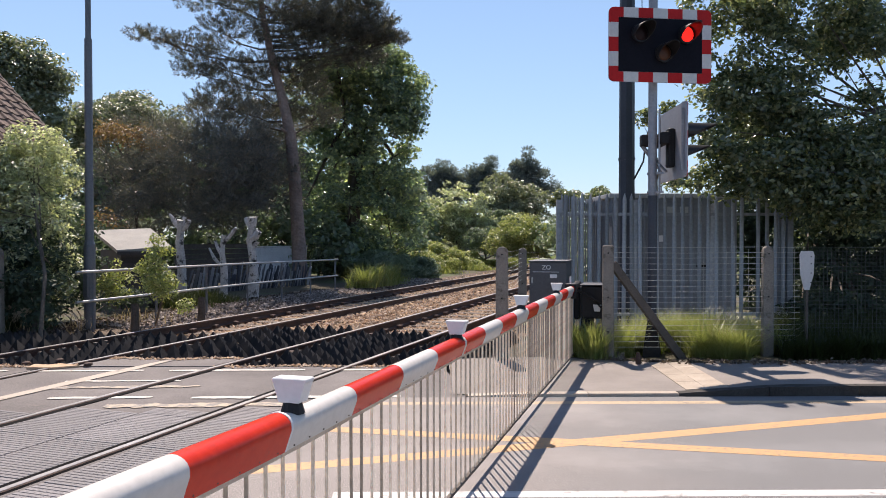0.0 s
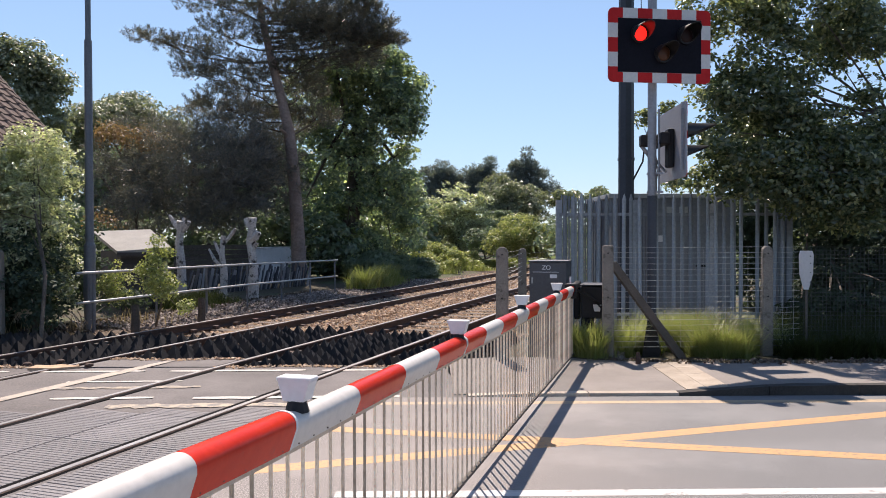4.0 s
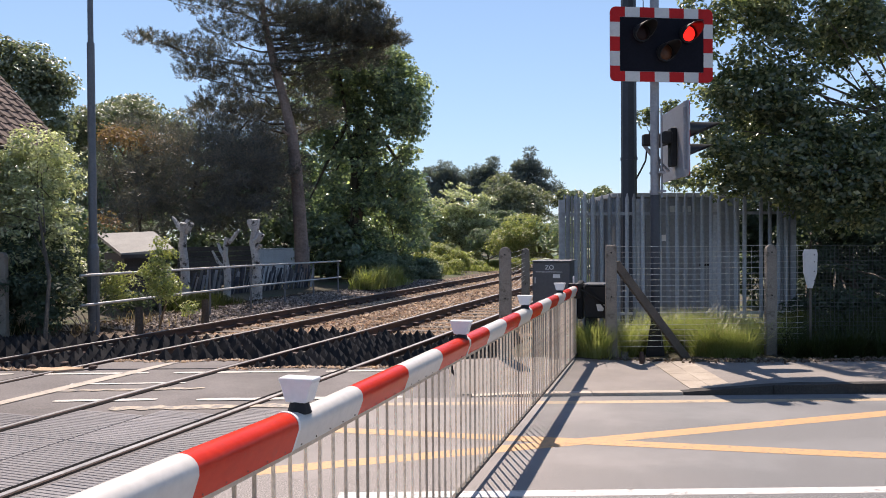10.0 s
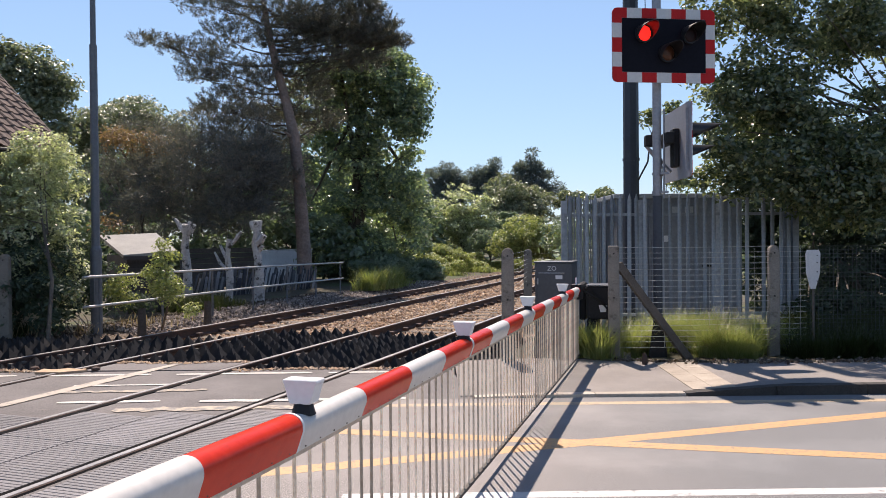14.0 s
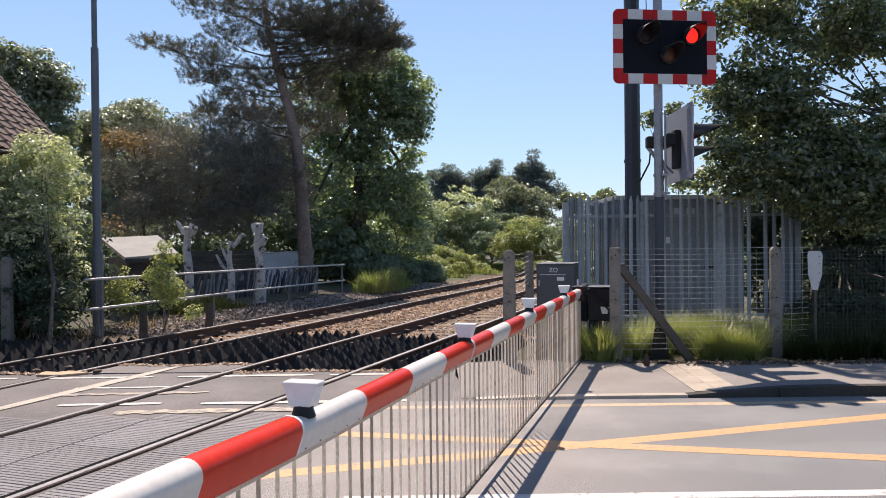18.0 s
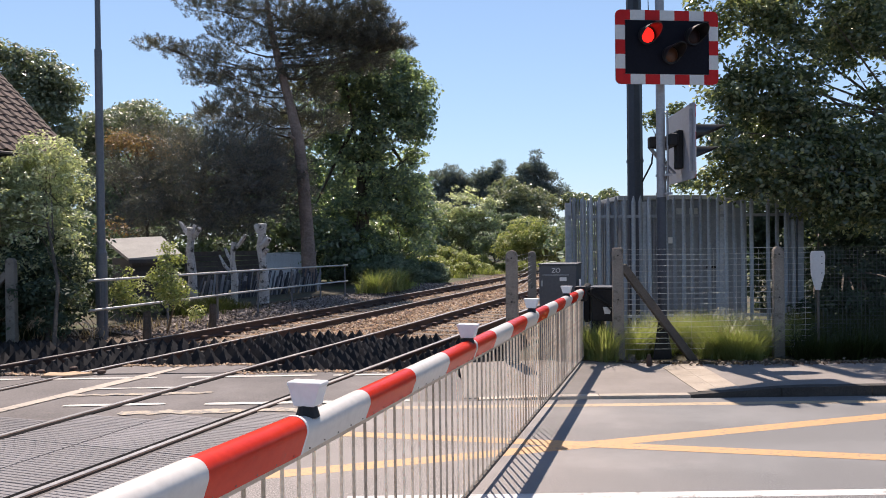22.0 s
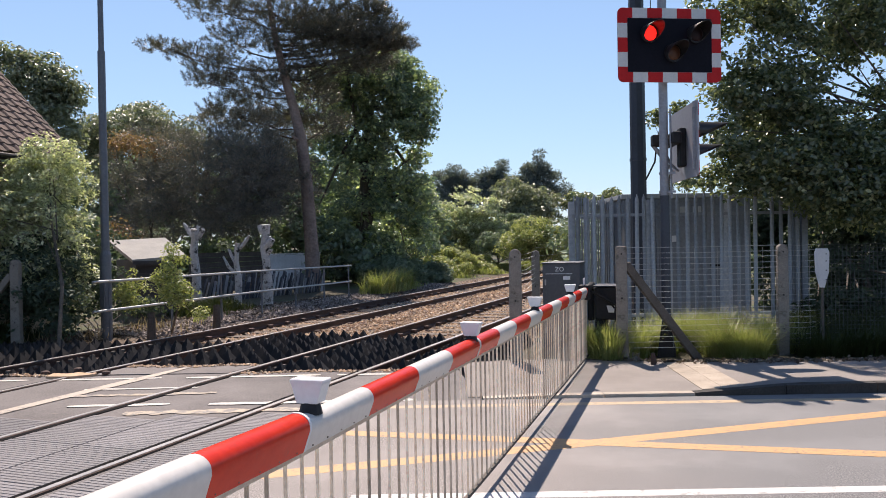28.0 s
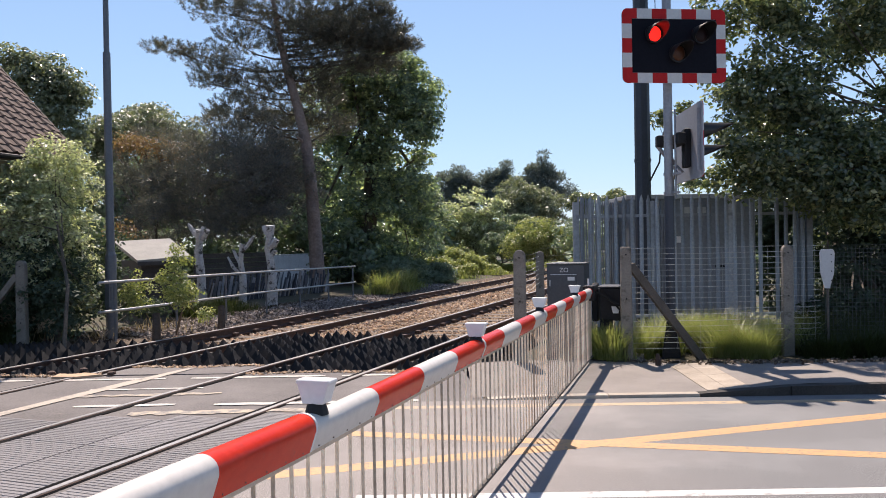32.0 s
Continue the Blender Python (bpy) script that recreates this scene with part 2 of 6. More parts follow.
ALU = surf("skirt_aluminium", (0.56, 0.42, 0.30), (0.92, 0.77, 0.60), 0.32, 0.0, big=2.5, fine=60, bump=0.1, per_piece=0.6, stain=((0.16, 0.12, 0.09), 5, 0.60))
LAMP_WHITE = surf("lamp_box_white", (0.66, 0.66, 0.67), (0.76, 0.76, 0.77), 0.4, bump=0.03)
BLACK = surf("black_paint", (0.009, 0.009, 0.011), (0.02, 0.02, 0.023), 0.6, bump=0.05, spec=0.3)
HOOD = surf("hood_black", (0.013, 0.012, 0.013), (0.024, 0.023, 0.025), 0.35, bump=0.05)
BOARD = surf("board_black", (0.006, 0.007, 0.012), (0.011, 0.012, 0.02), 0.85, bump=0.04, spec=0.15)
BOARD_BACK = surf("board_back_grey", (0.27, 0.275, 0.31), (0.35, 0.355, 0.39), 0.55, 0.2, bump=0.05)
CABINET = surf("cabinet_grey", (0.06, 0.065, 0.076), (0.09, 0.096, 0.108), 0.5, bump=0.04, stain=((0.13, 0.13, 0.128), 4, 0.68))
CABINET_LID = surf("cabinet_lid", (0.34, 0.35, 0.35), (0.46, 0.47, 0.47), 0.5, bump=0.05)
GALV = surf("galvanised_steel", (0.22, 0.24, 0.268), (0.35, 0.378, 0.415), 0.55, 0.3, big=4, fine=25, bump=0.06, per_piece=0.3)
GALV_POLE = surf("pole_galvanised", (0.24, 0.25, 0.28), (0.36, 0.37, 0.40), 0.5, 0.4, big=3, fine=30, bump=0.08)
COLUMN = surf("column_steel", (0.028, 0.034, 0.047), (0.048, 0.056, 0.075), 0.5, 0.1, big=2, fine=30, bump=0.06)
LAMP_COLUMN = surf("lamp_column_steel", (0.10, 0.11, 0.13), (0.16, 0.17, 0.19), 0.5, 0.3, big=2, fine=30, bump=0.06)
KIOSK = surf("kiosk_steel", (0.16, 0.178, 0.203), (0.24, 0.26, 0.29), 0.5, 0.25, big=1.5, fine=20, bump=0.05)
WIRE = surf("fence_wire", (0.36, 0.36, 0.35), (0.52, 0.52, 0.50), 0.5, 0.5, bump=0)
WIRE_DARK = surf("mesh_wire_dark", (0.05, 0.055, 0.055), (0.10, 0.105, 0.10), 0.5, 0.4, bump=0)
TIMBER = surf("old_timber", (0.045, 0.038, 0.034), (0.105, 0.09, 0.08), 0.9, big=3, fine=30, bump=0.6, per_piece=0.2)
STRUT = surf("strut_weathered", (0.07, 0.06, 0.05), (0.15, 0.125, 0.107), 0.9, big=4, fine=60, bump=0.5)
# the indigo of the shadow behind the railing is in this slat colour
SLAT = surf("weathered_slat_shadowed", (0.035, 0.038, 0.05), (0.085, 0.09, 0.11), 0.85, big=4, fine=40, bump=0.3, per_piece=0.3)
TUBE = surf("railing_tube", (0.30, 0.31, 0.31), (0.48, 0.48, 0.47), 0.45, 0.5, big=3, fine=40, bump=0.1, stain=((0.17, 0.12, 0.08), 5, 0.63))
FELT = surf("roof_felt", (0.24, 0.235, 0.225), (0.36, 0.35, 0.325), 0.95, big=2, fine=60, bump=0.5)
FELT_TAN = surf("splintered_board", (0.36, 0.24, 0.15), (0.56, 0.40, 0.27), 0.9, big=4, fine=40, bump=0.4)
DEAD_WOOD = surf("dead_wood", (0.30, 0.25, 0.20), (0.50, 0.43, 0.36), 0.9, big=4, fine=30, bump=0.3)
SHED = surf("shed_boards", (0.035, 0.032, 0.035), (0.075, 0.07, 0.07), 0.85, big=2, fine=40, bump=0.4, per_piece=0.2)
OLD_WALL = surf("whitewashed_panel", (0.42, 0.43, 0.45), (0.62, 0.63, 0.65), 0.9, big=1.6, fine=20, bump=0.3, stain=((0.22, 0.23, 0.24), 2.2, 0.6))
BIRCH = surf("birch_bark", (0.34, 0.32, 0.31), (0.62, 0.60, 0.58), 0.85, big=4, fine=18, bump=0.5, stain=((0.05, 0.045, 0.04), 6, 0.52))
PINE_BARK = surf("pine_bark", (0.13, 0.10, 0.09), (0.29, 0.225, 0.195), 0.95, big=2, fine=14, bump=0.9, depth=0.03)
BARK = surf("bark", (0.06, 0.05, 0.04), (0.13, 0.11, 0.09), 0.95, big=2, fine=16, bump=0.8, depth=0.03)
ROOF_TILE = surf("roof_tile", (0.085, 0.058, 0.05), (0.165, 0.115, 0.097), 0.9, big=1.5, fine=25, bump=0.4, per_piece=0.25)
RENDER_WALL = surf("house_render", (0.42, 0.36, 0.28), (0.54, 0.47, 0.38), 0.9, big=1, fine=40, bump=0.3)

LEAF_LIME = leafy("leaf_mid_green", [(0.0658, 0.0933, 0.0621), (0.131, 0.168, 0.102), (0.0897, 0.12, 0.0814), (0.227, 0.257, 0.156), (0.0718, 0.098, 0.0669), (0.407, 0.419, 0.227), (0.108, 0.138, 0.0957)], 0.45, 0.27, 1)
LEAF_DARK = leafy("leaf_dark_green", [(0.106, 0.156, 0.121), (0.212, 0.282, 0.193), (0.149, 0.206, 0.155), (0.389, 0.468, 0.287), (0.124, 0.172, 0.134), (0.74, 0.793, 0.455)], 0.46, 0.28, 1)
LEAF_SHRUB = leafy("leaf_shrub", [(0.232, 0.27, 0.177), (0.401, 0.439, 0.292), (0.585, 0.608, 0.431), (0.2, 0.232, 0.155), (0.8, 0.8, 0.692)], 0.45, 0.33, 0.9)
LEAF_BRIGHT = leafy("leaf_bright", [(0.234, 0.275, 0.103), (0.372, 0.398, 0.158), (0.165, 0.207, 0.0825), (0.495, 0.495, 0.234)], 0.4, 0.4, 0.5)
LEAF_GREY = leafy("leaf_grey_green", [(0.143, 0.176, 0.121), (0.264, 0.292, 0.198), (0.099, 0.127, 0.088), (0.396, 0.407, 0.286)], 0.33, 0.35, 0.8)
LEAF_BROWN = leafy("leaf_copper", [(0.213, 0.128, 0.0797), (0.276, 0.175, 0.106), (0.17, 0.139, 0.0797)], 0.35, 0.5, 0.3)
NEEDLE = leafy("pine_needle", [(0.0582, 0.0648, 0.064), (0.0952, 0.0972, 0.088), (0.168, 0.149, 0.112)], 0.24, 0.38, 0.6)
# distance haze put into the colour: paler and bluer than the near needles
NEEDLE_HAZY = leafy("hazy_pine_needle", [(0.107, 0.135, 0.153), (0.164, 0.196, 0.212), (0.221, 0.236, 0.246)], 0.35, 0.5, 0.4)
NEEDLE_DARK = leafy("dark_conifer", [(0.0805, 0.0903, 0.105), (0.128, 0.134, 0.137), (0.207, 0.189, 0.165), (0.107, 0.107, 0.115)], 0.24, 0.5, 0.4)
UNDERGROWTH = leafy("undergrowth_leaf", [(0.131, 0.184, 0.137), (0.223, 0.288, 0.187), (0.169, 0.21, 0.17)], 0.3, 0.5, 0.3)
GRASS = leafy("grass_blade", [(0.171, 0.212, 0.0675), (0.257, 0.294, 0.101), (0.342, 0.35, 0.176), (0.209, 0.248, 0.081)], 0.4, 0.42, 0.4)
# darker copy of the grass; canopy shade is put into its colour
GRASS_SHADED = leafy("grass_shade_coloured", [(0.027, 0.0382, 0.0112), (0.045, 0.0585, 0.018), (0.0338, 0.0473, 0.0135)], 0.3, 0.5, 0.3)
# leaf colour darkened to carry the shade of the hedge and lower shrub
LEAF_SHADED = leafy("leaf_shaded", [(0.0455, 0.0683, 0.0507), (0.0813, 0.111, 0.0761), (0.0585, 0.0845, 0.0634)], 0.25, 0.65, 0.2)
DRY = leafy("dry_stalk", [(0.36, 0.27, 0.17), (0.48, 0.38, 0.25), (0.26, 0.19, 0.12)], 0.2, 0.7, 0.2)
LITTER = leafy("leaf_litter", [(0.07, 0.052, 0.042), (0.17, 0.13, 0.105), (0.05, 0.038, 0.032), (0.36, 0.30, 0.25)], 0.1, 0.8, 0.2)


def glow(name, colour, strength, base):
    m, nt, p = nodes_of(name)
    p.inputs["Base Color"].default_value = (*base, 1)
    p.inputs["Emission Color"].default_value = (*colour, 1)
    p.inputs["Emission Strength"].default_value = strength
    p.inputs["Roughness"].default_value, p.inputs["Specular IOR Level"].default_value = 0.5, 0.15
    return m


RED_LIT = glow("lit_red_lens", (1.0, 0.016, 0.010), 1.5, (0.02, 0.001, 0.001))
RED_OFF = surf("unlit_red_lens", (0.012, 0.005, 0.006), (0.02, 0.008, 0.009), 0.5, bump=0.1, spec=0.2)
AMBER_OFF = surf("unlit_amber_lens", (0.05, 0.018, 0.008), (0.09, 0.032, 0.014), 0.4, bump=0.1, spec=0.3)


# ---- building blocks ----
def mesh_from(name, bm, material):
    me = bpy.data.meshes.new(name)
    bm.to_mesh(me)
    bm.free()
    me.materials.append(material)
    return me


def part(name, bm, material, parent, label="", smooth=False):
    """Links a bmesh, or a ready mesh, as one mesh object under a thing or a part."""
    me = bm if isinstance(bm, bpy.types.Mesh) else mesh_from(name, bm, material)
    if smooth:
        me.polygons.foreach_set("use_smooth", [True] * len(me.polygons))
        me.set_sharp_from_angle(angle=radians(38))
    ob = new(name, me)
    ob.parent = parent
    if label:
        ob["label"] = label
    return ob


def thing(name, label, category, m=None, group="", kind=""):
    ob = new(name)
    ob.empty_display_size = 0.1
    ob.matrix_basis = m or Matrix()
    return tagged(ob, label, category, group, kind)


def setting(name, bm, material, label, category, m=None):
    me = bm if isinstance(bm, bpy.types.Mesh) else mesh_from(name, bm, material)
    ob = new(name, me)
    ob.matrix_basis = m or Matrix()
    return tagged(ob, label, category, kind="structure")


def box(x0, y0, z0, x1, y1, z1, bevel=0.0, bm=None, m=None):
    bm = bm or bmesh.new()
    made = bmesh.ops.create_cube(bm, size=1.0)["verts"]
    t = Matrix.LocRotScale(((x0 + x1) / 2, (y0 + y1) / 2, (z0 + z1) / 2), None, (abs(x1 - x0), abs(y1 - y0), abs(z1 - z0)))
    bmesh.ops.transform(bm, matrix=(m @ t) if m else t, verts=made)
    if bevel:
        edges = list({e for v in made for e in v.link_edges})
        bmesh.ops.bevel(bm, geom=edges, offset=bevel, segments=2, affect="EDGES", profile=0.5)
    return bm


def tube(points, radii, seg=8, bm=None, caps=True):
    """A tube of changing radius along points."""
    bm = bm or bmesh.new()
    pts = [Vector(p) for p in points]
    rings = []
    for i, p in enumerate(pts):
        d = (pts[min(i + 1, len(pts) - 1)] - pts[max(i - 1, 0)]).normalized()
        a = d.orthogonal().normalized() if i == 0 else (side - d * side.dot(d)).normalized()
        side = a
        b = d.cross(a)
        r = radii[i] if isinstance(radii, (list, tuple)) else radii
        rings.append([bm.verts.new(p + r * (math.cos(k * math.tau / seg) * a + math.sin(k * math.tau / seg) * b)) for k in range(seg)])
    for r0, r1 in zip(rings, rings[1:]):
        for k in range(seg):
            bm.faces.new((r0[k], r0[(k + 1) % seg], r1[(k + 1) % seg], r1[k]))
    if caps:
        bm.faces.new(rings[0][::-1])
        bm.faces.new(rings[-1])
    return bm


def extrude_profile(profile, start, end, axis="y", bm=None, sag=None):
    """A closed profile (a, z) drawn from start to end along y, or (a = y) along x; sag(t) lowers it on the way."""
    bm = bm or bmesh.new()
    rings = []
    k = max(1, round((end - start) / 0.27)) if sag else 1
    for t in [start + (end - start) * i / k for i in range(k + 1)]:
        dz = sag(t) if sag else 0.0
        rings.append([bm.verts.new((a, t, z + dz) if axis == "y" else (t, a, z)) for a, z in profile])
    n = len(profile)
    for r0, r1 in zip(rings, rings[1:]):
        for k in range(n):
            bm.faces.new((r0[k], r0[(k + 1) % n], r1[(k + 1) % n], r1[k]))
    bm.faces.new(rings[0][::-1])
    bm.faces.new(rings[-1])
    bmesh.ops.recalc_face_normals(bm, faces=bm.faces)
    return bm


def flat_poly(points, z=0.0, bm=None):
    bm = bm or bmesh.new()
    f = bm.faces.new([bm.verts.new((x, y, z)) for x, y in points])
    if f.normal.z < 0:
        f.normal_flip()
    f.normal_update()
    if f.normal.z < 0:
        f.normal_flip()
    return bm


def slab(points, z0, z1):
    bm = flat_poly(points, z1)
    f = bm.faces[:]
    made = bmesh.ops.extrude_face_region(bm, geom=f)["geom"]
    for v in made:
        if isinstance(v, bmesh.types.BMVert):
            v.co.z = z0
    bmesh.ops.recalc_face_normals(bm, faces=bm.faces)
    return bm


def array_mesh(name, verts, faces, material):
    me = bpy.data.meshes.new(name)
    me.from_pydata(verts.tolist(), [], faces.tolist())
    me.materials.append(material)
    return me


def unit(rng, n):
    v = rng.normal(size=(n, 3))
    return v / np.linalg.norm(v, axis=1, keepdims=True)


def leaf_mesh(name, centres, size, material, rng, aspect=0.55, normals=None, along=None, spread=0.45):
    """One small four-cornered leaf at each centre, turned up and outwards, or drawn out along a direction."""
    n = len(centres)
    if along is not None:
        u = along + spread * unit(rng, n)
        u /= np.linalg.norm(u, axis=1, keepdims=True)
        w = np.cross(u, unit(rng, n))
    else:
        nn = unit(rng, n) * 0.8 + np.array([0, 0, 0.6])
        if normals is not None:
            nn = nn + normals * 0.5
        u = np.cross(nn, unit(rng, n))
        u /= np.linalg.norm(u, axis=1, keepdims=True) + 1e-9
        w = np.cross(nn, u)
    w /= np.linalg.norm(w, axis=1, keepdims=True) + 1e-9
    s = size * rng.uniform(0.6, 1.35, (n, 1))
    nrm = np.cross(u, w)
    v = np.stack([centres - u * s * 0.5, centres + w * s * aspect * 0.5 + nrm * s * 0.08, centres + u * s * 0.5, centres - w * s * aspect * 0.5 + nrm * s * 0.08], 1)
    return array_mesh(name, v.reshape(-1, 3), np.arange(n * 4).reshape(-1, 4), material)

def filled(blobs, rng, n, reach, size=0.8):
    """The blobs, and n smaller ones in the gaps between neighbours."""
    b = np.array(blobs)
    out = [tuple(q) for q in b]
    while n > 0:
        i, j = rng.integers(len(b), size=2)
        gap = np.linalg.norm(b[i, :3] - b[j, :3])
        if i != j and gap < reach:
            out.append(tuple((b[i] + b[j]) / 2 * np.array([1, 1, 1, size, size])))
            n -= 1
    return out


def crown_points(blobs, n, rng, clump_r=0.4, clumps=20, shell=0.35, upper=0.72):
    """Points in rounded clumps on and within ellipsoids (x, y, z, half-width, half-height); leaves lie on the clumps' upper sides."""
    area = np.array([b[3] * (b[3] + b[4]) for b in blobs])
    out, ways = [], []
    for b, share in zip(blobs, area / area.sum()):
        k = max(5, int(clumps * len(blobs) * share))
        d = unit(rng, k)
        reach = shell + (1.0 - shell) * rng.random((k, 1)) ** 0.6
        c = np.array(b[:3]) + d * reach * np.array([b[3], b[3], b[4]])
        m = max(1, int(n * share))
        size = rng.uniform(0.5, 1.3, (k, 1))
        pick = rng.choice(k, m, p=(size[:, 0] ** 2) / (size ** 2).sum())
        way = unit(rng, m)
        low = rng.random(m) < upper
        way[:, 2] = np.where(low, np.abs(way[:, 2]), way[:, 2])
        r = clump_r * size[pick] * (1.0 - 0.55 * rng.random((m, 1)) ** 1.8)
        out.append(c[pick] + way * r * np.array([1, 1, 0.72]) + rng.normal(size=(m, 3)) * clump_r * 0.07)
        ways.append(way + 0.35 * d[pick])
    return np.concatenate(out), np.concatenate(ways)

def tree(name, label, category, base, blobs, leaf, n, size, trunk_r, rng, bark=None, twig=0.4, clumps=20, aspect=0.55, stem_top=None, group="", limbs=7, limb_r=0.4, upper=0.72, gaps=(0, 1.0)):
    """A tapered trunk with limbs that reach into the crown, and a crown of many leaves."""
    t = thing(name, label, category, pose(*base), group)
    b0 = Vector(base)
    blobs = filled(blobs, rng, *gaps)
    rel = [(b[0] - b0.x, b[1] - b0.y, b[2] - b0.z, b[3], b[4]) for b in blobs]
    top = Vector(stem_top) - b0 if stem_top else Vector(max(rel, key=lambda b: b[2])[:3])
    bend = [Vector((0, 0, -0.1)), top * 0.3 + Vector((0.1, 0.05, 0)), top * 0.65 + Vector((-0.08, 0.05, 0)), top]
    part("trunk", tube(bend, [trunk_r * 1.2, trunk_r, trunk_r * 0.6, trunk_r * 0.15], 9), bark or BARK, t, smooth=True)
    for i in range(limbs):
        b = rel[i % len(rel)]
        s = bend[1].lerp(bend[3], rng.uniform(0.05, 0.7))
        e = Vector(b[:3]) + Vector(unit(rng, 1)[0]) * b[3] * 0.5
        part("limb", tube([s, s.lerp(e, 0.5) + Vector((0, 0, 0.15 * b[4])), e], [trunk_r * limb_r, trunk_r * limb_r * 0.6, trunk_r * limb_r * 0.15], 6), bark or BARK, t, smooth=True)
    pts, ways = crown_points(rel, n, rng, twig, clumps, 0.35, upper)
    part("crown", leaf_mesh("crown", pts, size, leaf, rng, aspect, ways, ways if aspect < 0.3 else None, 0.5), None, t)
    return t


ROAD = pose(0, 0, 0, 0, 0, 18.5)      # x along the road, y across it, away from the camera
TRACK = pose(0, 0, 0, 0, 0, -1.35)    # y along the railway, x across it

# ---- ground, road, pavement ----
g = bmesh.new()
last = None
for y in (-900, -100, -20, -5, 5, 12, 20, 40, 80, 160, 400, 900):
    row = [g.verts.new((x, y, z)) for x, z in ((-900, -0.06), (-100, -0.06), (-30, -0.06), (-15, -0.05), (-11.2, -0.06), (-10.5, -0.12), (-9.9, -0.23), (-3.2, -0.23), (-2.75, -0.12), (-2.4, -0.06), (8, -0.06), (40, -0.06), (200, -0.06), (900, -0.06))]
    if last:
        for k in range(len(row) - 1):
            g.faces.new((last[k], last[k + 1], row[k + 1], row[k]))
    last = row
setting("ground", g, EARTH, "brown earth and thin turf beside the railway", "ground", TRACK)

setting("road", slab([(-4.27, -3.0), (60, -3.0), (60, 7.53), (-0.58, 7.53)], -0.3, 0.0), ASPHALT, "grey worn asphalt road with yellow and white markings", "road", ROAD)
setting("crossing_deck", slab([(-45, -3.0), (-4.274, -3.0), (-0.584, 7.534), (0.35, 7.534), (0.15, 9.38), (-45, 9.38)], -0.3, -0.004), DECK, "dark patched asphalt crossing between the rails", "road", ROAD)


def line(name, s0, n0, s1, n1, width, material, label, z=0.001, ragged=0.0):
    a, b = Vector((s0, n0)), Vector((s1, n1))
    d = (b - a).normalized()
    w = Vector((-d.y, d.x)) * width / 2
    bm = bmesh.new()
    k = max(1, int((b - a).length / (0.06 if ragged else 0.5)))
    rows = []
    for i in range(k + 1):
        c = a.lerp(b, i / k)
        e = min(1.0, 0.6 + 0.25 * min(i, k - i)) if ragged else 1.0
        lo, hi = (e * (1 - ragged * (0.5 + 0.5 * noise.noise(Vector((c.x * q, c.y * q, o))))) for q, o in ((7.0, n0), (9.0, n0 + 5)))
        rows.append((bm.verts.new((*(c - w * lo), z)), bm.verts.new((*(c + w * hi), z))))
    for p, q in zip(rows, rows[1:]):
        bm.faces.new((p[0], q[0], q[1], p[1]))
    bmesh.ops.recalc_face_normals(bm, faces=bm.faces)
    if bm.faces and next(iter(bm.faces)).normal.z < 0:
        bmesh.ops.reverse_faces(bm, faces=bm.faces)
    return setting(name, bm, material, label, "road marking", ROAD)


line("centre_line", -0.6, 4.66, 30, 4.66, 0.11, WHITE_LINE, "white painted line along the road")
line("kerb_line", -0.55, 7.26, 40, 7.26, 0.12, KERB_YELLOW, "faded yellow line beside the kerb")
line("box_line", -1.3, 5.143, 5.4, 7.10, 0.17, YELLOW_LINE, "yellow diagonal of the box marking", 0.001)
line("box_line", -0.95, 6.31, 7.0, 4.53, 0.16, YELLOW_LINE, "yellow diagonal of the box marking", 0.0018)  # crosses over the first


def rise(s):
    k = min(1.0, max(0.0, (s - 2.6) / 1.0))
    return 0.03 * min(1.0, max(0.15, (s - 0.1) / 0.8)) + 0.068 * k * k * (3 - 2 * k)

def verge_front(s):
    return float(np.interp(s, [1.75, 2.15, 2.6, 3.0, 3.3, 3.6, 5, 7], [9.78, 9.62, 9.50, 9.27, 9.04, 8.93, 8.9, 8.9]))


pv = bmesh.new()
cols = [0.22, 0.4, 0.8, 1.6, 2.2, 2.6, 2.8, 3.0, 3.2, 3.4, 3.6, 4.2, 6, 10, 20, 40]
rows_n = [7.66, 8.3, 9.0, 9.62, 9.9]
grid = [[pv.verts.new((s, 7.66 + (n - 7.66) * (1.0 if s < 1.7 else (verge_front(s) + 0.12 - 7.66) / 2.24), rise(s) - 0.003)) for n in rows_n] for s in cols]
for i in range(len(cols) - 1):
    for j in range(len(rows_n) - 1):
        pv.faces.new((grid[i][j], grid[i + 1][j], grid[i + 1][j + 1], grid[i][j + 1]))
setting("pavement", pv, FOOTWAY, "pale grey asphalt footway with ragged edge", "pavement", ROAD)

vg = bmesh.new()
rows = []
rng = np.random.default_rng(77)
for i in range(61):
    s = 1.75 + i * 0.12
    front = verge_front(s) + 0.07 * noise.noise(Vector((s * 2.1, 0, 0))) + 0.03 * noise.noise(Vector((s * 9, 0, 0)))
    rows.append([vg.verts.new((s, front + d, rise(s) + z + 0.02 * noise.noise(Vector((s * 6, d * 6, 1))))) for d, z in ((0, -0.02), (0.05, 0.010), (0.25, -0.02), (0.7, -0.07), (1.9, -0.12))])
for p, q in zip(rows, rows[1:]):
    for j in range(4):
        vg.faces.new((p[j], q[j], q[j + 1], p[j + 1]))
setting("verge", vg, EARTH, "dark earth verge creeping over the back of the footway", "verge", ROAD)

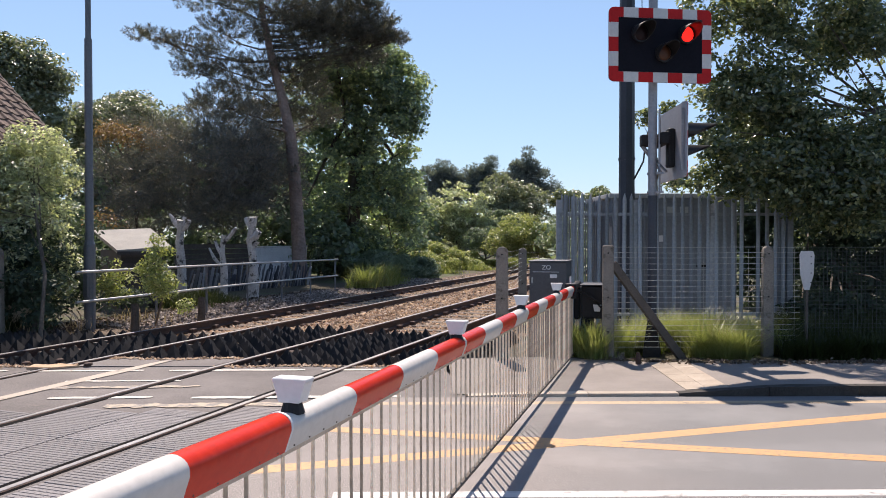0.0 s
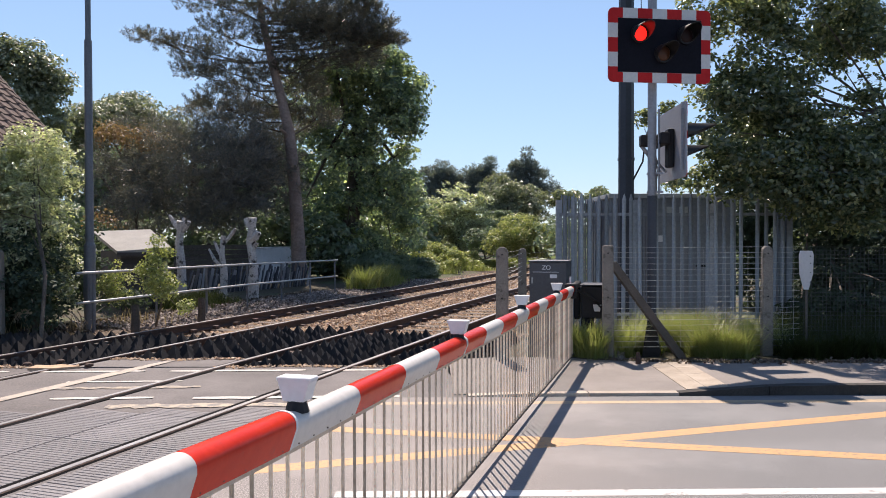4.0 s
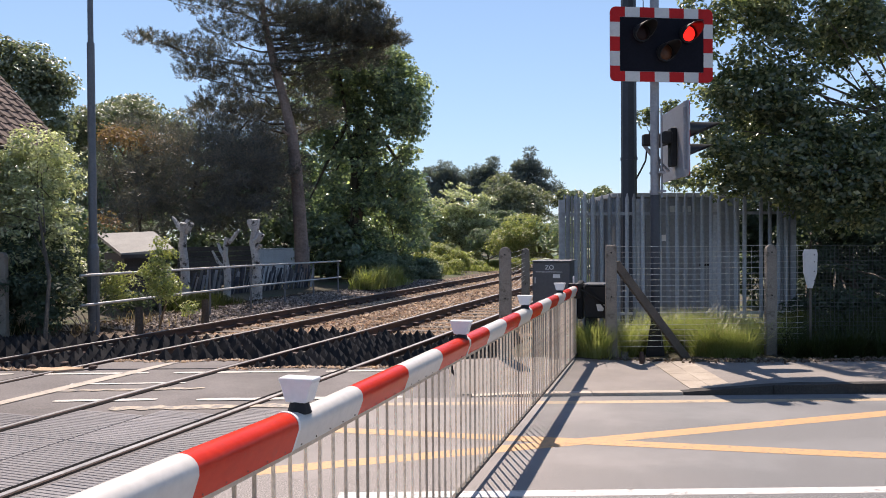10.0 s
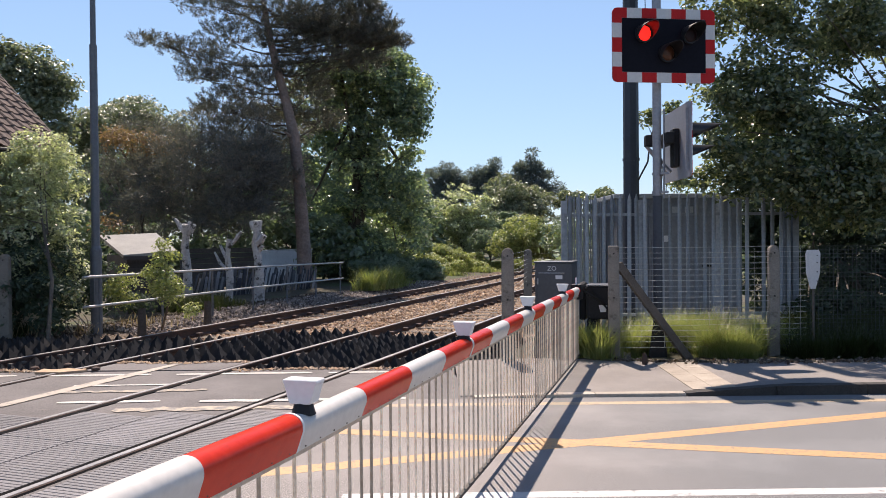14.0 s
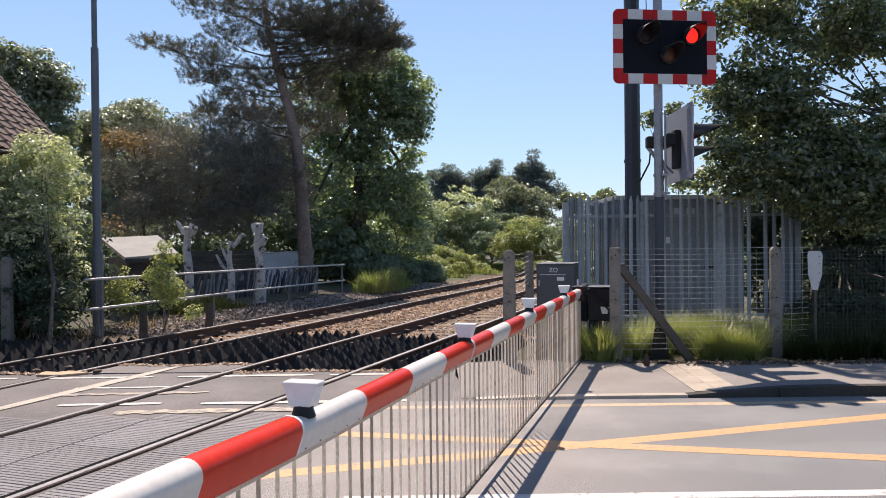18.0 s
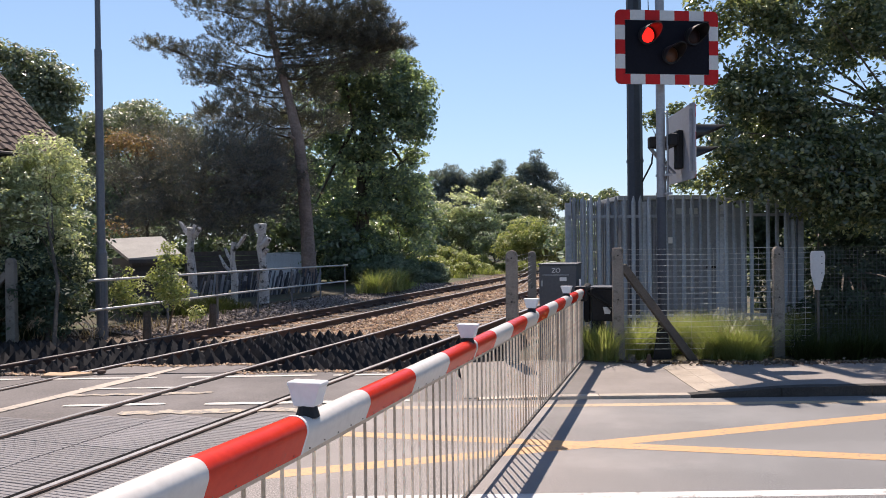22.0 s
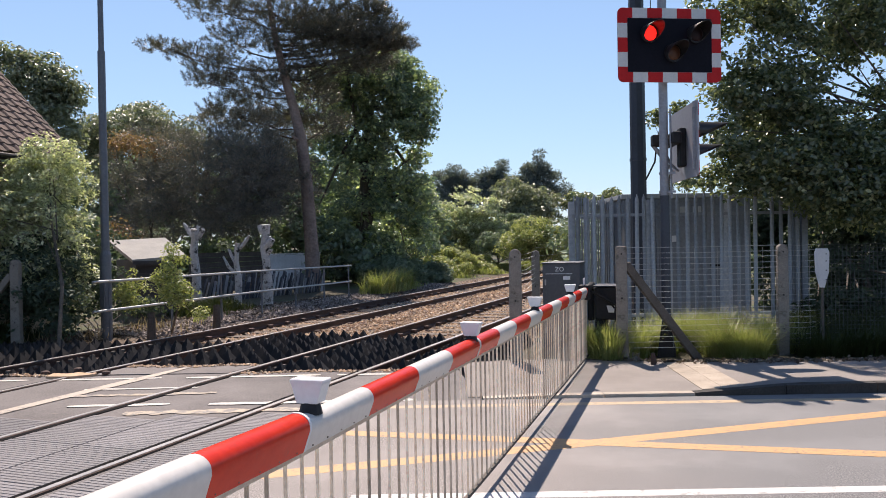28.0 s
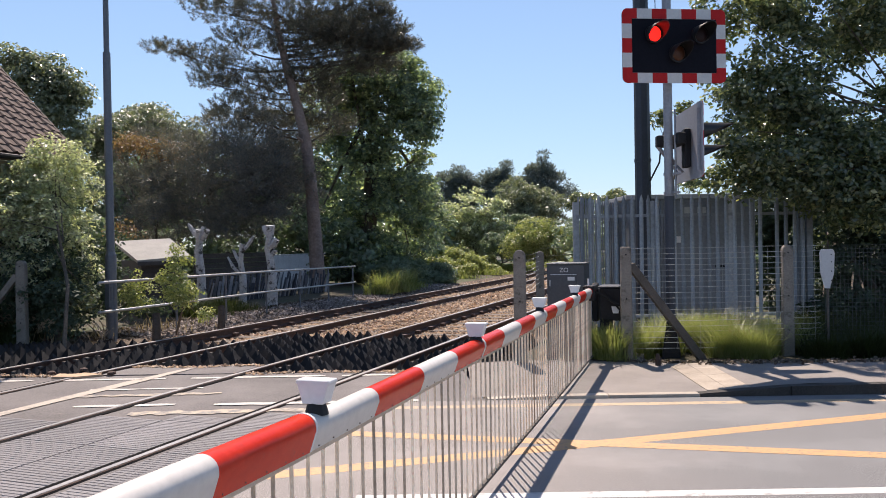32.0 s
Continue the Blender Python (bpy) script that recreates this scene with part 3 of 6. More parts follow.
def paving_strip():
    """Buff slabs laid in two columns across the footway, with narrow open joints."""
    t = tagged(new("buff_paving"), "buff textured paving slabs across the footway", "pavement", kind="structure")
    t.matrix_basis = ROAD
    near, far = ((2.58, 7.70), (3.02, 7.70)), ((2.66, 9.42), (3.09, 9.22))
    rows = 4
    for i in range(rows):
        for j in range(2):
            bm = bmesh.new()
            ring = []
            for u, v in ((j, i), (j + 1, i), (j + 1, i + 1), (j, i + 1)):
                u2, v2 = u / 2 + (0.005 if u == j else -0.005), v / rows + (0.0013 if v == i else -0.0013)
                a = Vector(near[0]).lerp(near[1], u2)
                p = a.lerp(Vector(far[0]).lerp(far[1], u2), v2)
                ring.append(p)
            lo = [bm.verts.new((*p, rise(p.x) - 0.03)) for p in ring]
            hi = [bm.verts.new((*p, rise(p.x) + 0.005 + random.uniform(-0.0015, 0.0015))) for p in ring]
            for k in range(4):
                bm.faces.new((lo[k], lo[(k + 1) % 4], hi[(k + 1) % 4], hi[k]))
            bm.faces.new(hi)
            part("paving_slab", bm, BUFF, t)


paving_strip()


def kerbs():
    k = tagged(new("kerb"), "weathered concrete kerb stones, raised ones coloured dark for shade, dropped beside the barrier", "kerb", kind="structure")
    k.matrix_basis = ROAD
    s = 0.36
    while s < 14:
        e = s + (0.9 if s > 1 else 0.6)
        bm = bmesh.new()
        h = 0.004
        lo = [(s + h, 7.53, -0.1), (e - h, 7.53, -0.1), (e - h, 7.655, -0.1), (s + h, 7.655, -0.1)]
        vs = [bm.verts.new(p) for p in lo] + [bm.verts.new((x, y + (0.012 if y < 7.6 else 0), rise(x))) for x, y, _ in lo]
        for q in ((0, 1, 5, 4), (1, 2, 6, 5), (2, 3, 7, 6), (3, 0, 4, 7), (4, 5, 6, 7)):
            bm.faces.new([vs[i] for i in q])
        part("kerb_stone", bm, KERB_SHADED if s > 2.4 else KERB_SUNLIT, k, "" if s > 2.4 else "worn dropped stone coloured pale for its sunlit top")
        s = e


# ---- barrier ----
def boom_profile(w=0.045, top=0.0):
    arc = [(w * math.cos(a), top - 0.04 + 0.04 * math.sin(a)) for a in [math.pi * i / 12 for i in range(13)]]
    return arc + [(-w, top - 0.053), (-w * 0.5, -0.112), (w * 0.5, -0.112), (w, top - 0.053)]


def boom_top(y):
    """The height of the boom's top along it; the tip section rises a little from its joint."""
    return 1.012 - 0.0052 * y + 0.020 * max(0.0, 2.15 - y)


def bar(w, z0, z1):
    return extrude_profile([(-w, z0), (w, z0), (w, z1), (-w, z1)], 0.1, 9.98, sag=boom_top)


def barrier():
    t = thing("level_crossing_barrier", "red and white lowered barrier boom with aluminium rod skirt", "barrier", pose(-1.187, 0, 0, 0, 0, 1.186))
    edges = []
    for k in range(-2, 16):  # bands of equal length
        a = 1.614 + 0.5365 * k
        edges.append((a, min(a + 0.5365, 10.05), RED if (k % 2 == 0) == (k < 5) else WHITE))  # two red bands meet at the second joint
    for a, b, mt in edges:
        part("red_band" if mt is RED else "white_band", extrude_profile(boom_profile(0.049, 0.012) if b < 2.2 else boom_profile(), a, b, sag=boom_top), mt, t, smooth=True)
    part("seam", extrude_profile(boom_profile(0.0505, 0.014), 2.148, 2.160, sag=boom_top), LAMP_WHITE, t)
    for y, low in ((2.25, 0.0), (4.29, 0.012), (6.325, 0.0), (8.43, 0.004)):
        z = boom_top(y) - low
        bm = extrude_profile([(-0.038, 0.028 + z), (0.038, 0.028 + z), (0.058, 0.094 + z), (0.062, 0.096 + z), (0.062, 0.108 + z), (-0.062, 0.108 + z), (-0.062, 0.096 + z), (-0.058, 0.094 + z)], y - 0.03, y + 0.035)
        bmesh.ops.bevel(bm, geom=bm.edges[:], offset=0.003, segments=1, affect="EDGES")
        lamp = part("boom_lamp", bm, LAMP_WHITE, t, "white tapered plastic lamp box")
        foot = bmesh.new()
        bmesh.ops.create_cone(foot, cap_ends=True, segments=12, radius1=0.041, radius2=0.030, depth=0.040, matrix=pose(0, y, z + 0.010))
        part("lamp_foot", foot, BLACK, lamp)
    for y in (4.31, 6.345, 8.45):
        part("joint_strap", extrude_profile(boom_profile(0.0475, 0.003), y, y + 0.03, sag=boom_top), WHITE, t)
    part("top_rail", bar(0.018, -0.128, -0.113), ALU, t)
    part("bottom_rail", bar(0.011, -0.900, -0.880), STRUT, t)
    rod = mesh_from("rod", tube([(0, 0, -0.885), (0, 0, -0.118)], 0.0068, 6), ALU)
    rivet = mesh_from("rivet", tube([(0.0255, 0, -0.103), (0.029, 0, -0.103)], 0.003, 6), RAIL_SIDE)
    for i in range(89):
        y = 0.20 + i * 0.11
        r = part("rod", rod, None, t)
        r.location = (0, y, boom_top(y))
        r.rotation_euler = (radians(random.uniform(-0.6, 0.6)), 0, 0)
        if i < 40:
            r = part("rivet", rivet, None, t)
            r.location = (0, y + 0.028, boom_top(y))
    return t


def machine():
    t = thing("barrier_machine", "black barrier machine with counterweight arms", "machine", pose(-1.28, 10.15, 0))
    part("housing", box(-0.05, 0.12, 0.50, 0.30, 0.55, 0.93, 0.015), BLACK, t)
    part("pedestal", box(-0.06, 0.16, 0.05, 0.08, 0.50, 0.50, 0.01), BLACK, t)
    part("drive_arm", tube([(0.02, 0.10, 0.88), (0.24, 0.08, 0.62)], 0.014, 6), BLACK, t)
    part("lid", box(-0.07, 0.10, 0.935, 0.32, 0.57, 0.955, 0.006), COLUMN, t)
    part("pivot_arm", tube([(-0.12, -0.45, 0.90), (-0.12, 0.35, 0.95)], 0.045, 8), BLACK, t)
    part("boom_clamp", box(-0.19, -0.42, 0.80, -0.05, -0.25, 0.99, 0.015), BLACK, t)
    part("counterweight", box(-0.2, 0.45, 0.45, -0.11, 0.85, 0.9, 0.02), BLACK, t)
    part("stay", tube([(-0.1, -0.4, 0.95), (0.22, 0.1, 0.70)], 0.016, 6), BLACK, t)
    part("warning_plate", extrude_profile([(0.125, 0.60), (0.195, 0.60), (0.215, 0.69), (0.105, 0.69)], 0.095, 0.118), LAMP_WHITE, t, "small white tapered plate")
    part("base_plate", box(-0.2, 0.0, -0.05, 0.5, 0.75, 0.05), CONCRETE, t)
    part("boom_end_light", tube([(-0.12, -0.4, 0.98), (-0.12, -0.4, 1.08)], 0.012, 6), LAMP_WHITE, t)

barrier()
machine()


# ---- railway ----
RAILS = (-8.95, -7.45, -5.615, -4.115)
RAIL_PROFILE = [(-0.07, -0.155), (0.07, -0.155), (0.07, -0.14), (0.012, -0.12), (0.012, -0.045), (0.035, -0.035), (0.035, -0.006), (0.027, -0.001), (-0.027, -0.001), (-0.035, -0.006), (-0.035, -0.035), (-0.012, -0.045), (-0.012, -0.12), (-0.07, -0.14)]


def railway():
    for i, x in enumerate(RAILS):
        t = thing("rail", "rusty running rail with a bright worn head", "rail", TRACK @ pose(x, 0, 0.012), "running rails")
        part("web", extrude_profile(RAIL_PROFILE, -30, 160), RAIL_SIDE, t)
        part("head", box(-0.025, -30, -0.002, 0.025, 160, 0.002), RAIL_TOP, t, "bright worn steel running surface")
    for a, b in ((RAILS[0], RAILS[1]), (RAILS[2], RAILS[3])):
        t = thing("check_rail", "rusty check rail inside the running rail", "rail", TRACK @ pose(b - 0.115 if b < -6 else a + 0.115, 0, -0.01))
        part("web", extrude_profile(RAIL_PROFILE, 11.2 if b < -6 else 9.4, 17 if b < -6 else 9.5), RAIL_SIDE, t)


railway()


def lattice_points(rng, n, x0, x1, y0, y1):
    return np.stack([rng.uniform(x0, x1, n), rng.uniform(y0, y1, n)], 1)


def stones(name, xy, z, size, rng, material=None):
    """Many small angular stones, each a squashed, shaken octahedron."""
    n = len(xy)
    base = np.array([(1, 0, 0), (0, 1, 0), (-1, 0, 0), (0, -1, 0), (0, 0, 1), (0, 0, -1)], float)
    s = size * rng.uniform(0.55, 1.25, (n, 1, 1))
    v = base[None] * s * rng.uniform(0.55, 1.2, (n, 6, 1)) + rng.normal(size=(n, 6, 3)) * s * 0.18
    a = rng.uniform(0, math.tau, n)
    c, sn = np.cos(a)[:, None], np.sin(a)[:, None]
    v = np.stack([v[..., 0] * c - v[..., 1] * sn, v[..., 0] * sn + v[..., 1] * c, v[..., 2] * 0.75], -1)
    v += np.stack([xy[:, 0], xy[:, 1], np.broadcast_to(z, n)], 1)[:, None, :]
    f = np.array([(0, 1, 4), (1, 2, 4), (2, 3, 4), (3, 0, 4), (1, 0, 5), (2, 1, 5), (3, 2, 5), (0, 3, 5)])
    return array_mesh(name, v.reshape(-1, 3), (f[None] + np.arange(n)[:, None, None] * 6).reshape(-1, 3), material or STONE)


def deck_edge(x):
    """Where the deck ends along the track; it reaches farther between the two tracks."""
    return (9.38 + 0.317 * x) / 0.948 + 0.6 * ((x > -7.36) & (x < -5.70))


def trackbed():
    rng = np.random.default_rng(3)
    bed = bmesh.new()
    prof = [(-10.6, -0.10), (-10.1, -0.16), (-9.5, -0.20), (-3.5, -0.20), (-3.0, -0.17)]
    last = None
    for y in (4.5, 20, 40, 80, 170):
        row = [bed.verts.new((x, y, z)) for x, z in prof]
        if last:
            for k in range(len(prof) - 1):
                bed.faces.new((last[k], last[k + 1], row[k + 1], row[k]))
        last = row
    setting("ballast_bed", bed, BALLAST_BED, "brown stone ballast bed under the tracks", "ballast", TRACK @ pose(0, 0, -0.002))
    groups = []
    for y0, y1, dens, size in ((8.0, 18, 330, 0.036), (18, 30, 200, 0.046), (30, 60, 70, 0.075)):
        n = int((y1 - y0) * 7.6 * dens)
        xy = lattice_points(rng, n, -10.6, -3.0, y0, y1)
        keep = xy[:, 1] > deck_edge(xy[:, 0]) + 0.1
        for r in RAILS:
            keep &= abs(xy[:, 0] - r) > 0.07
        xy = xy[keep]
        shoulder = np.where((xy[:, 0] > -7.4) & (xy[:, 0] < -5.7), 0.03, 0.0)
        z = -0.175 + shoulder * 2 * rng.uniform(0.4, 1.2, len(xy))
        groups.append(stones("ballast", xy, z, size, rng))
    for me in groups:
        ob = tagged(new("ballast", me), "loose orange-brown ballast stones between the rails", "ballast", kind="stuff")
        ob.matrix_basis = TRACK
    sleeper = mesh_from("sleeper", box(-1.3, -0.125, -0.3, 1.3, 0.125, -0.155, 0.012), SLEEPER)
    chair = box(-0.17, -0.09, -0.158, 0.17, 0.09, -0.142, 0.004)
    for sx in (-0.10, 0.10):
        box(sx - 0.045, -0.06, -0.145, sx + 0.045, 0.06, -0.075, 0.01, chair)
        tube([(sx * 1.4, 0.0, -0.15), (sx * 1.4, 0.0, -0.105)], 0.014, 6, chair)
    chair = mesh_from("rail_chair", chair, RAIL_SIDE)
    for track in (-8.2, -4.865):
        y = deck_edge(track) + 0.5
        while y < 60:
            s = new("sleeper", sleeper)
            s.matrix_basis = TRACK @ pose(track, y, 0.0, 0, 0, 0)
            tagged(s, "dark timber sleeper bedded in ballast", "sleeper", "sleepers under the tracks")
            if y < 34:
                for e in (-0.75, 0.75):
                    c = part("rail_chair", chair, None, s)
                    c.location = (e, 0, -0.01)
            y += 0.68


    xy = lattice_points(rng, 9000, -11.3, -9.1, 11.6, 30)
    z = np.interp(xy[:, 0], [-11.2, -10.5, -9.9, -9.5], [-0.05, -0.09, -0.18, -0.19])
    ob = tagged(new("bank_stones", stones("bank_stones", xy, z, 0.042, rng, BANK_STONE)), "grey-brown stones and clods along the bank", "stones", kind="stuff")
    ob.matrix_basis = TRACK
    n = 900
    x = rng.uniform(-9.6, -3.2, n)
    y = np.array([deck_edge(q) for q in x]) + rng.normal(-0.02, 0.05, n) + 0.05 * np.sin(x * 5)
    keep = np.min([abs(x - r) for r in RAILS], 0) > 0.06
    ob = tagged(new("rubble", stones("rubble", np.stack([x[keep], y[keep]], 1), 0.002, 0.022, rng)), "crumbled stones along the edge of the deck", "rubble", kind="stuff")
    ob.matrix_basis = TRACK


trackbed()
ext = [(x, (9.38 + 0.317 * x) / 0.948 + d) for x, d in ((-7.34, -0.01), (-5.73, -0.01), (-5.73, 0.56), (-6.2, 0.61), (-6.9, 0.57), (-7.34, 0.62))]
setting("crossing_deck_end", slab(ext, -0.25, -0.005), DECK, "dark broken end of the asphalt deck between the tracks", "road", TRACK)


def guards():
    """Trespass guards: dark rubber pyramids in rows along the track beside the deck."""
    bm = bmesh.new()
    base = [bm.verts.new(p) for p in ((-0.135, 0, -0.15), (0.135, 0, -0.15), (0.135, 0.27, -0.15), (-0.135, 0.27, -0.15))]
    tip = [bm.verts.new(p) for p in ((-0.004, 0.131, 0.085), (0.004, 0.131, 0.085), (0.003, 0.139, 0.081), (-0.003, 0.139, 0.081))]
    for q in range(4):
        bm.faces.new((base[q], base[(q + 1) % 4], tip[(q + 1) % 4], tip[q]))
    bm.faces.new(tip)
    bmesh.ops.recalc_face_normals(bm, faces=bm.faces)
    pyramid = mesh_from("pyramid", bm, GUARD)
    edge_block_mesh = mesh_from("lug", box(-0.025, -0.03, -0.02, 0.025, 0.03, 0.015, 0.006), STRUT)
    spans = ((-11.2, -9.08), (-8.82, -7.58), (-7.32, -5.75), (-5.48, -4.24), (-3.98, -2.95))
    for a, b in spans:
        g = thing("trespass_guard", "dark rubber trespass guard with rows of pyramids between the rails", "trespass guard", TRACK, "trespass guards")
        n = max(1, round((b - a) / 0.265))
        for i in range(n):
            x = a + (i + 0.5) * (b - a) / n
            for j in range(13):
                p = part("pyramid", pyramid, None, g)
                heap = 0.10 * max(0.0, 1 - abs(j - 8) / 5) if x < -9 else 0.0
                p.location = (x, deck_edge(x) + 0.05 + (0.13 if i % 2 else 0) + j * 0.27, random.uniform(-0.015, 0.015) + heap - (0.06 if x < -9 else 0.055 if x < -7.4 else 0.025))
                p.rotation_euler = (radians(random.uniform(-5, 5)), radians(random.uniform(-5, 5)), radians(random.uniform(-4, 4)))
        part("backing", box(a, deck_edge(a) + 0.04, -0.24, b, deck_edge(b) + 3.4, -0.151), GUARD, g)
        for j in range(17):  # blocks added for the lit pyramid edges beside the rail
            lug = part("lug", edge_block_mesh, None, g)
            lug.location = (a + 0.02, deck_edge(a) + 0.12 + j * 0.205, -0.035)


guards()


def studded(x0, x1, y0, y1):
    """A rubber panel whose top carries rows of low studs with grooves between them."""
    nx, ny = max(1, round((x1 - x0) / 0.055)), max(1, round((y1 - y0) / 0.048))
    w, d = (x1 - x0) / nx, (y1 - y0) / ny
    gx, gy = np.meshgrid(x0 + w * np.arange(nx), y0 + d * np.arange(ny), indexing="ij")
    o = np.stack([gx.ravel(), gy.ravel(), np.zeros(nx * ny)], 1)
    low = np.array([(0.005 * w, 0.02 * d, -0.005), (0.995 * w, 0.02 * d, -0.005), (0.995 * w, 0.90 * d, -0.005), (0.005 * w, 0.90 * d, -0.005)])
    top = np.array([(0.025 * w, 0.06 * d, 0.001), (0.975 * w, 0.06 * d, 0.001), (0.975 * w, 0.84 * d, 0.001), (0.025 * w, 0.84 * d, 0.001)])
    v = (o[:, None] + np.concatenate([low, top])[None]).reshape(-1, 3)
    f = np.array([(0, 1, 5, 4), (1, 2, 6, 5), (2, 3, 7, 6), (3, 0, 4, 7), (4, 5, 6, 7)])
    f = (f[None] + 8 * np.arange(nx * ny)[:, None, None]).reshape(-1, 4)
    n = len(v)
    slab_v = np.array([(x, y, z) for z in (-0.05, -0.0065) for x, y in ((x0, y0), (x1, y0), (x1, y1), (x0, y1))])
    slab_f = n + np.array([(4, 5, 6, 7), (0, 1, 5, 4), (1, 2, 6, 5), (2, 3, 7, 6), (3, 0, 4, 7)])
    return array_mesh("rubber_panel", np.concatenate([v, slab_v]), np.concatenate([f, slab_f]), RUBBER)


def deck_panels():
    """Ribbed rubber panels between and beside the rails on the road."""
    t = tagged(new("rubber_deck"), "ribbed grey rubber crossing panels between the rails", "crossing panel", kind="structure")
    t.matrix_basis = TRACK
    spans = ((-4.02, -3.12), (-4.79, -4.20), (-5.53, -4.80), (-6.53, -5.70), (-7.37, -6.54), (-8.20, -7.53), (-8.87, -8.21))
    for a, b in spans:
        y = 0.2
        while y < 7.0:
            xm = (a + b) / 2
            limit = (6.95 + 0.317 * xm) / 0.948
            e = min(y + 0.9, limit)
            if e - y > 0.15 and e > 0.5:
                bm = studded(a + 0.004, b - 0.004, y + 0.004, e - 0.004)
                part("rubber_panel", bm, None, t)
            y = e if e > y else y + 1
            if e >= limit:
                break


deck_panels()
# no slot is cut: the gaps' shade is laid on as flat black strips
fw = tagged(new("flangeway"), "flat black strip for the shaded flangeway gap beside each rail", "edging", kind="structure")
fw.matrix_basis = TRACK
for i, x in enumerate(RAILS):
    inner = 1 if i % 2 == 0 else -1
    end = deck_edge(x) - 0.02
    part("inner_gap", box(x + inner * 0.034, -2, -0.02, x + inner * 0.098, end, 0.0045), GAP, fw)
    part("outer_gap", box(x - inner * 0.034, -2, -0.02, x - inner * 0.052, end, -0.001), GAP, fw)
line("footway_line", -6.1, 9.10, -5.0, 9.12, 0.12, WORN_WHITE, "white footway line across the deck", 0.002, 0.5)
line("footway_line", -4.75, 9.10, -3.4, 9.12, 0.12, WORN_WHITE, "white footway line across the deck", 0.002, 0.5)
line("footway_line", -3.1, 9.11, -1.5, 9.14, 0.13, WORN_WHITE, "white footway line across the deck", 0.002, 0.5)
line("footway_line", -1.3, 9.12, -0.3, 9.14, 0.13, WORN_WHITE, "white footway line across the deck", 0.002, 0.5)
line("lane_line", -3.75, 7.54, -2.75, 7.58, 0.13, WORN_WHITE, "white edge line across the deck", 0.003, 0.5)
line("lane_line", -2.35, 7.54, -0.3, 7.58, 0.15, WORN_WHITE, "white edge line across the deck", 0.004, 0.5)
line("worn_line", -3.05, 7.19, -0.6, 7.24, 0.34, PALE_YELLOW_LINE, "worn pale yellow line across the deck", 0.003, 1.1)
line("worn_line", -3.95, 8.06, -2.45, 8.14, 0.26, PALE_YELLOW_LINE, "worn pale yellow line across the deck", 0.003, 1.1)
line("worn_line", -4.0, 8.43, -2.75, 8.46, 0.12, WORN_WHITE, "thin worn white line across the deck", 0.003, 0.8)
cs = bmesh.new()
for v in ((-6.60, 4.0), (-6.43, 4.0), (-6.44, 5.9), (-6.42, 7.2), (-6.46, 8.20), (-6.55, 8.16), (-6.61, 7.1), (-6.585, 5.6)):
    cs.verts.new((*v, 0.004))
cs.faces.new(cs.verts)
setting("deck_kerb", cs, CREAM_LINE, "cream concrete strip between the two tracks", "edging", TRACK)


# ---- posts, fences, signals on the far side of the road ----
def concrete_post(name, x, y, h, w, rz, round_top=True, group="fence posts"):
    t = thing(name, "weathered concrete fence post beside the footway", "post", pose(x, y, 0, 0, 0, rz), group)
    k = w / 2
    if round_top:
        prof = [(-k, -0.1), (k, -0.1), (k * 0.92, h - k)] + [(k * 0.92 * math.cos(a), h - k + k * math.sin(a)) for a in [math.pi * i / 8 for i in range(1, 8)]] + [(-k * 0.92, h - k)]
    else:
        prof = [(-k, -0.1), (k, -0.1), (k * 0.9, h - 0.02), (k * 0.75, h), (-k * 0.75, h), (-k * 0.9, h - 0.02)]
    bm = extrude_profile(prof, -k * 0.8, k * 0.8)
    bmesh.ops.bevel(bm, geom=[e for e in bm.edges if abs(e.verts[0].co.y - e.verts[1].co.y) < 1e-4 and abs(e.verts[0].co.y) > 1e-4], offset=0.01, segments=1, affect="EDGES")
    part("shaft", bm, CONCRETE, t)
    for z in (h - 0.1, h * 0.55, h * 0.25):
        part("bolt_hole", tube([(0, -k * 0.8 - 0.003, z), (0, -k * 0.8 + 0.004, z)], 0.011, 8), BLACK, t)
    return t


concrete_post("gate_post", -0.96, 10.04, 1.475, 0.15, 8, False)
concrete_post("fence_post", 1.01, 10.83, 1.465, 0.14, 12, True)
concrete_post("fence_post", 3.0, 11.5, 1.465, 0.14, 18, True)
concrete_post("fence_post", 5.0, 12.15, 1.465, 0.14, 18, True)
concrete_post("fence_post", -2.24, 9.55, 1.46, 0.165, 10, True)
concrete_post("fence_post", -2.75, 13.3, 1.40, 0.15, 8, True)
concrete_post("fence_post", -10.9, 9.9, 1.40, 0.16, 20, True)

strut = thing("fence_strut", "dark weathered raking strut against the gate post", "strut", pose(-0.96, 10.04, 0, 0, 0, 24))
bm = bmesh.new()
m = pose(0.06, 0.0, 1.24, 0, 53.0, 0)
box(0, -0.05, -0.05, 1.62, 0.05, 0.05, 0.008, bm)
bmesh.ops.transform(bm, matrix=m, verts=bm.verts)
part("beam", bm, STRUT, strut)
strut = thing("fence_strut", "pale concrete raking strut against the fence post", "strut", pose(-10.9, 9.9, 0, 0, 0, 200))
bm = box(0, -0.05, -0.05, 1.5, 0.05, 0.05, 0.008)
bmesh.ops.transform(bm, matrix=pose(0.07, 0.0, 1.15, 0, 52, 0), verts=bm.verts)
part("beam", bm, CONCRETE, strut)


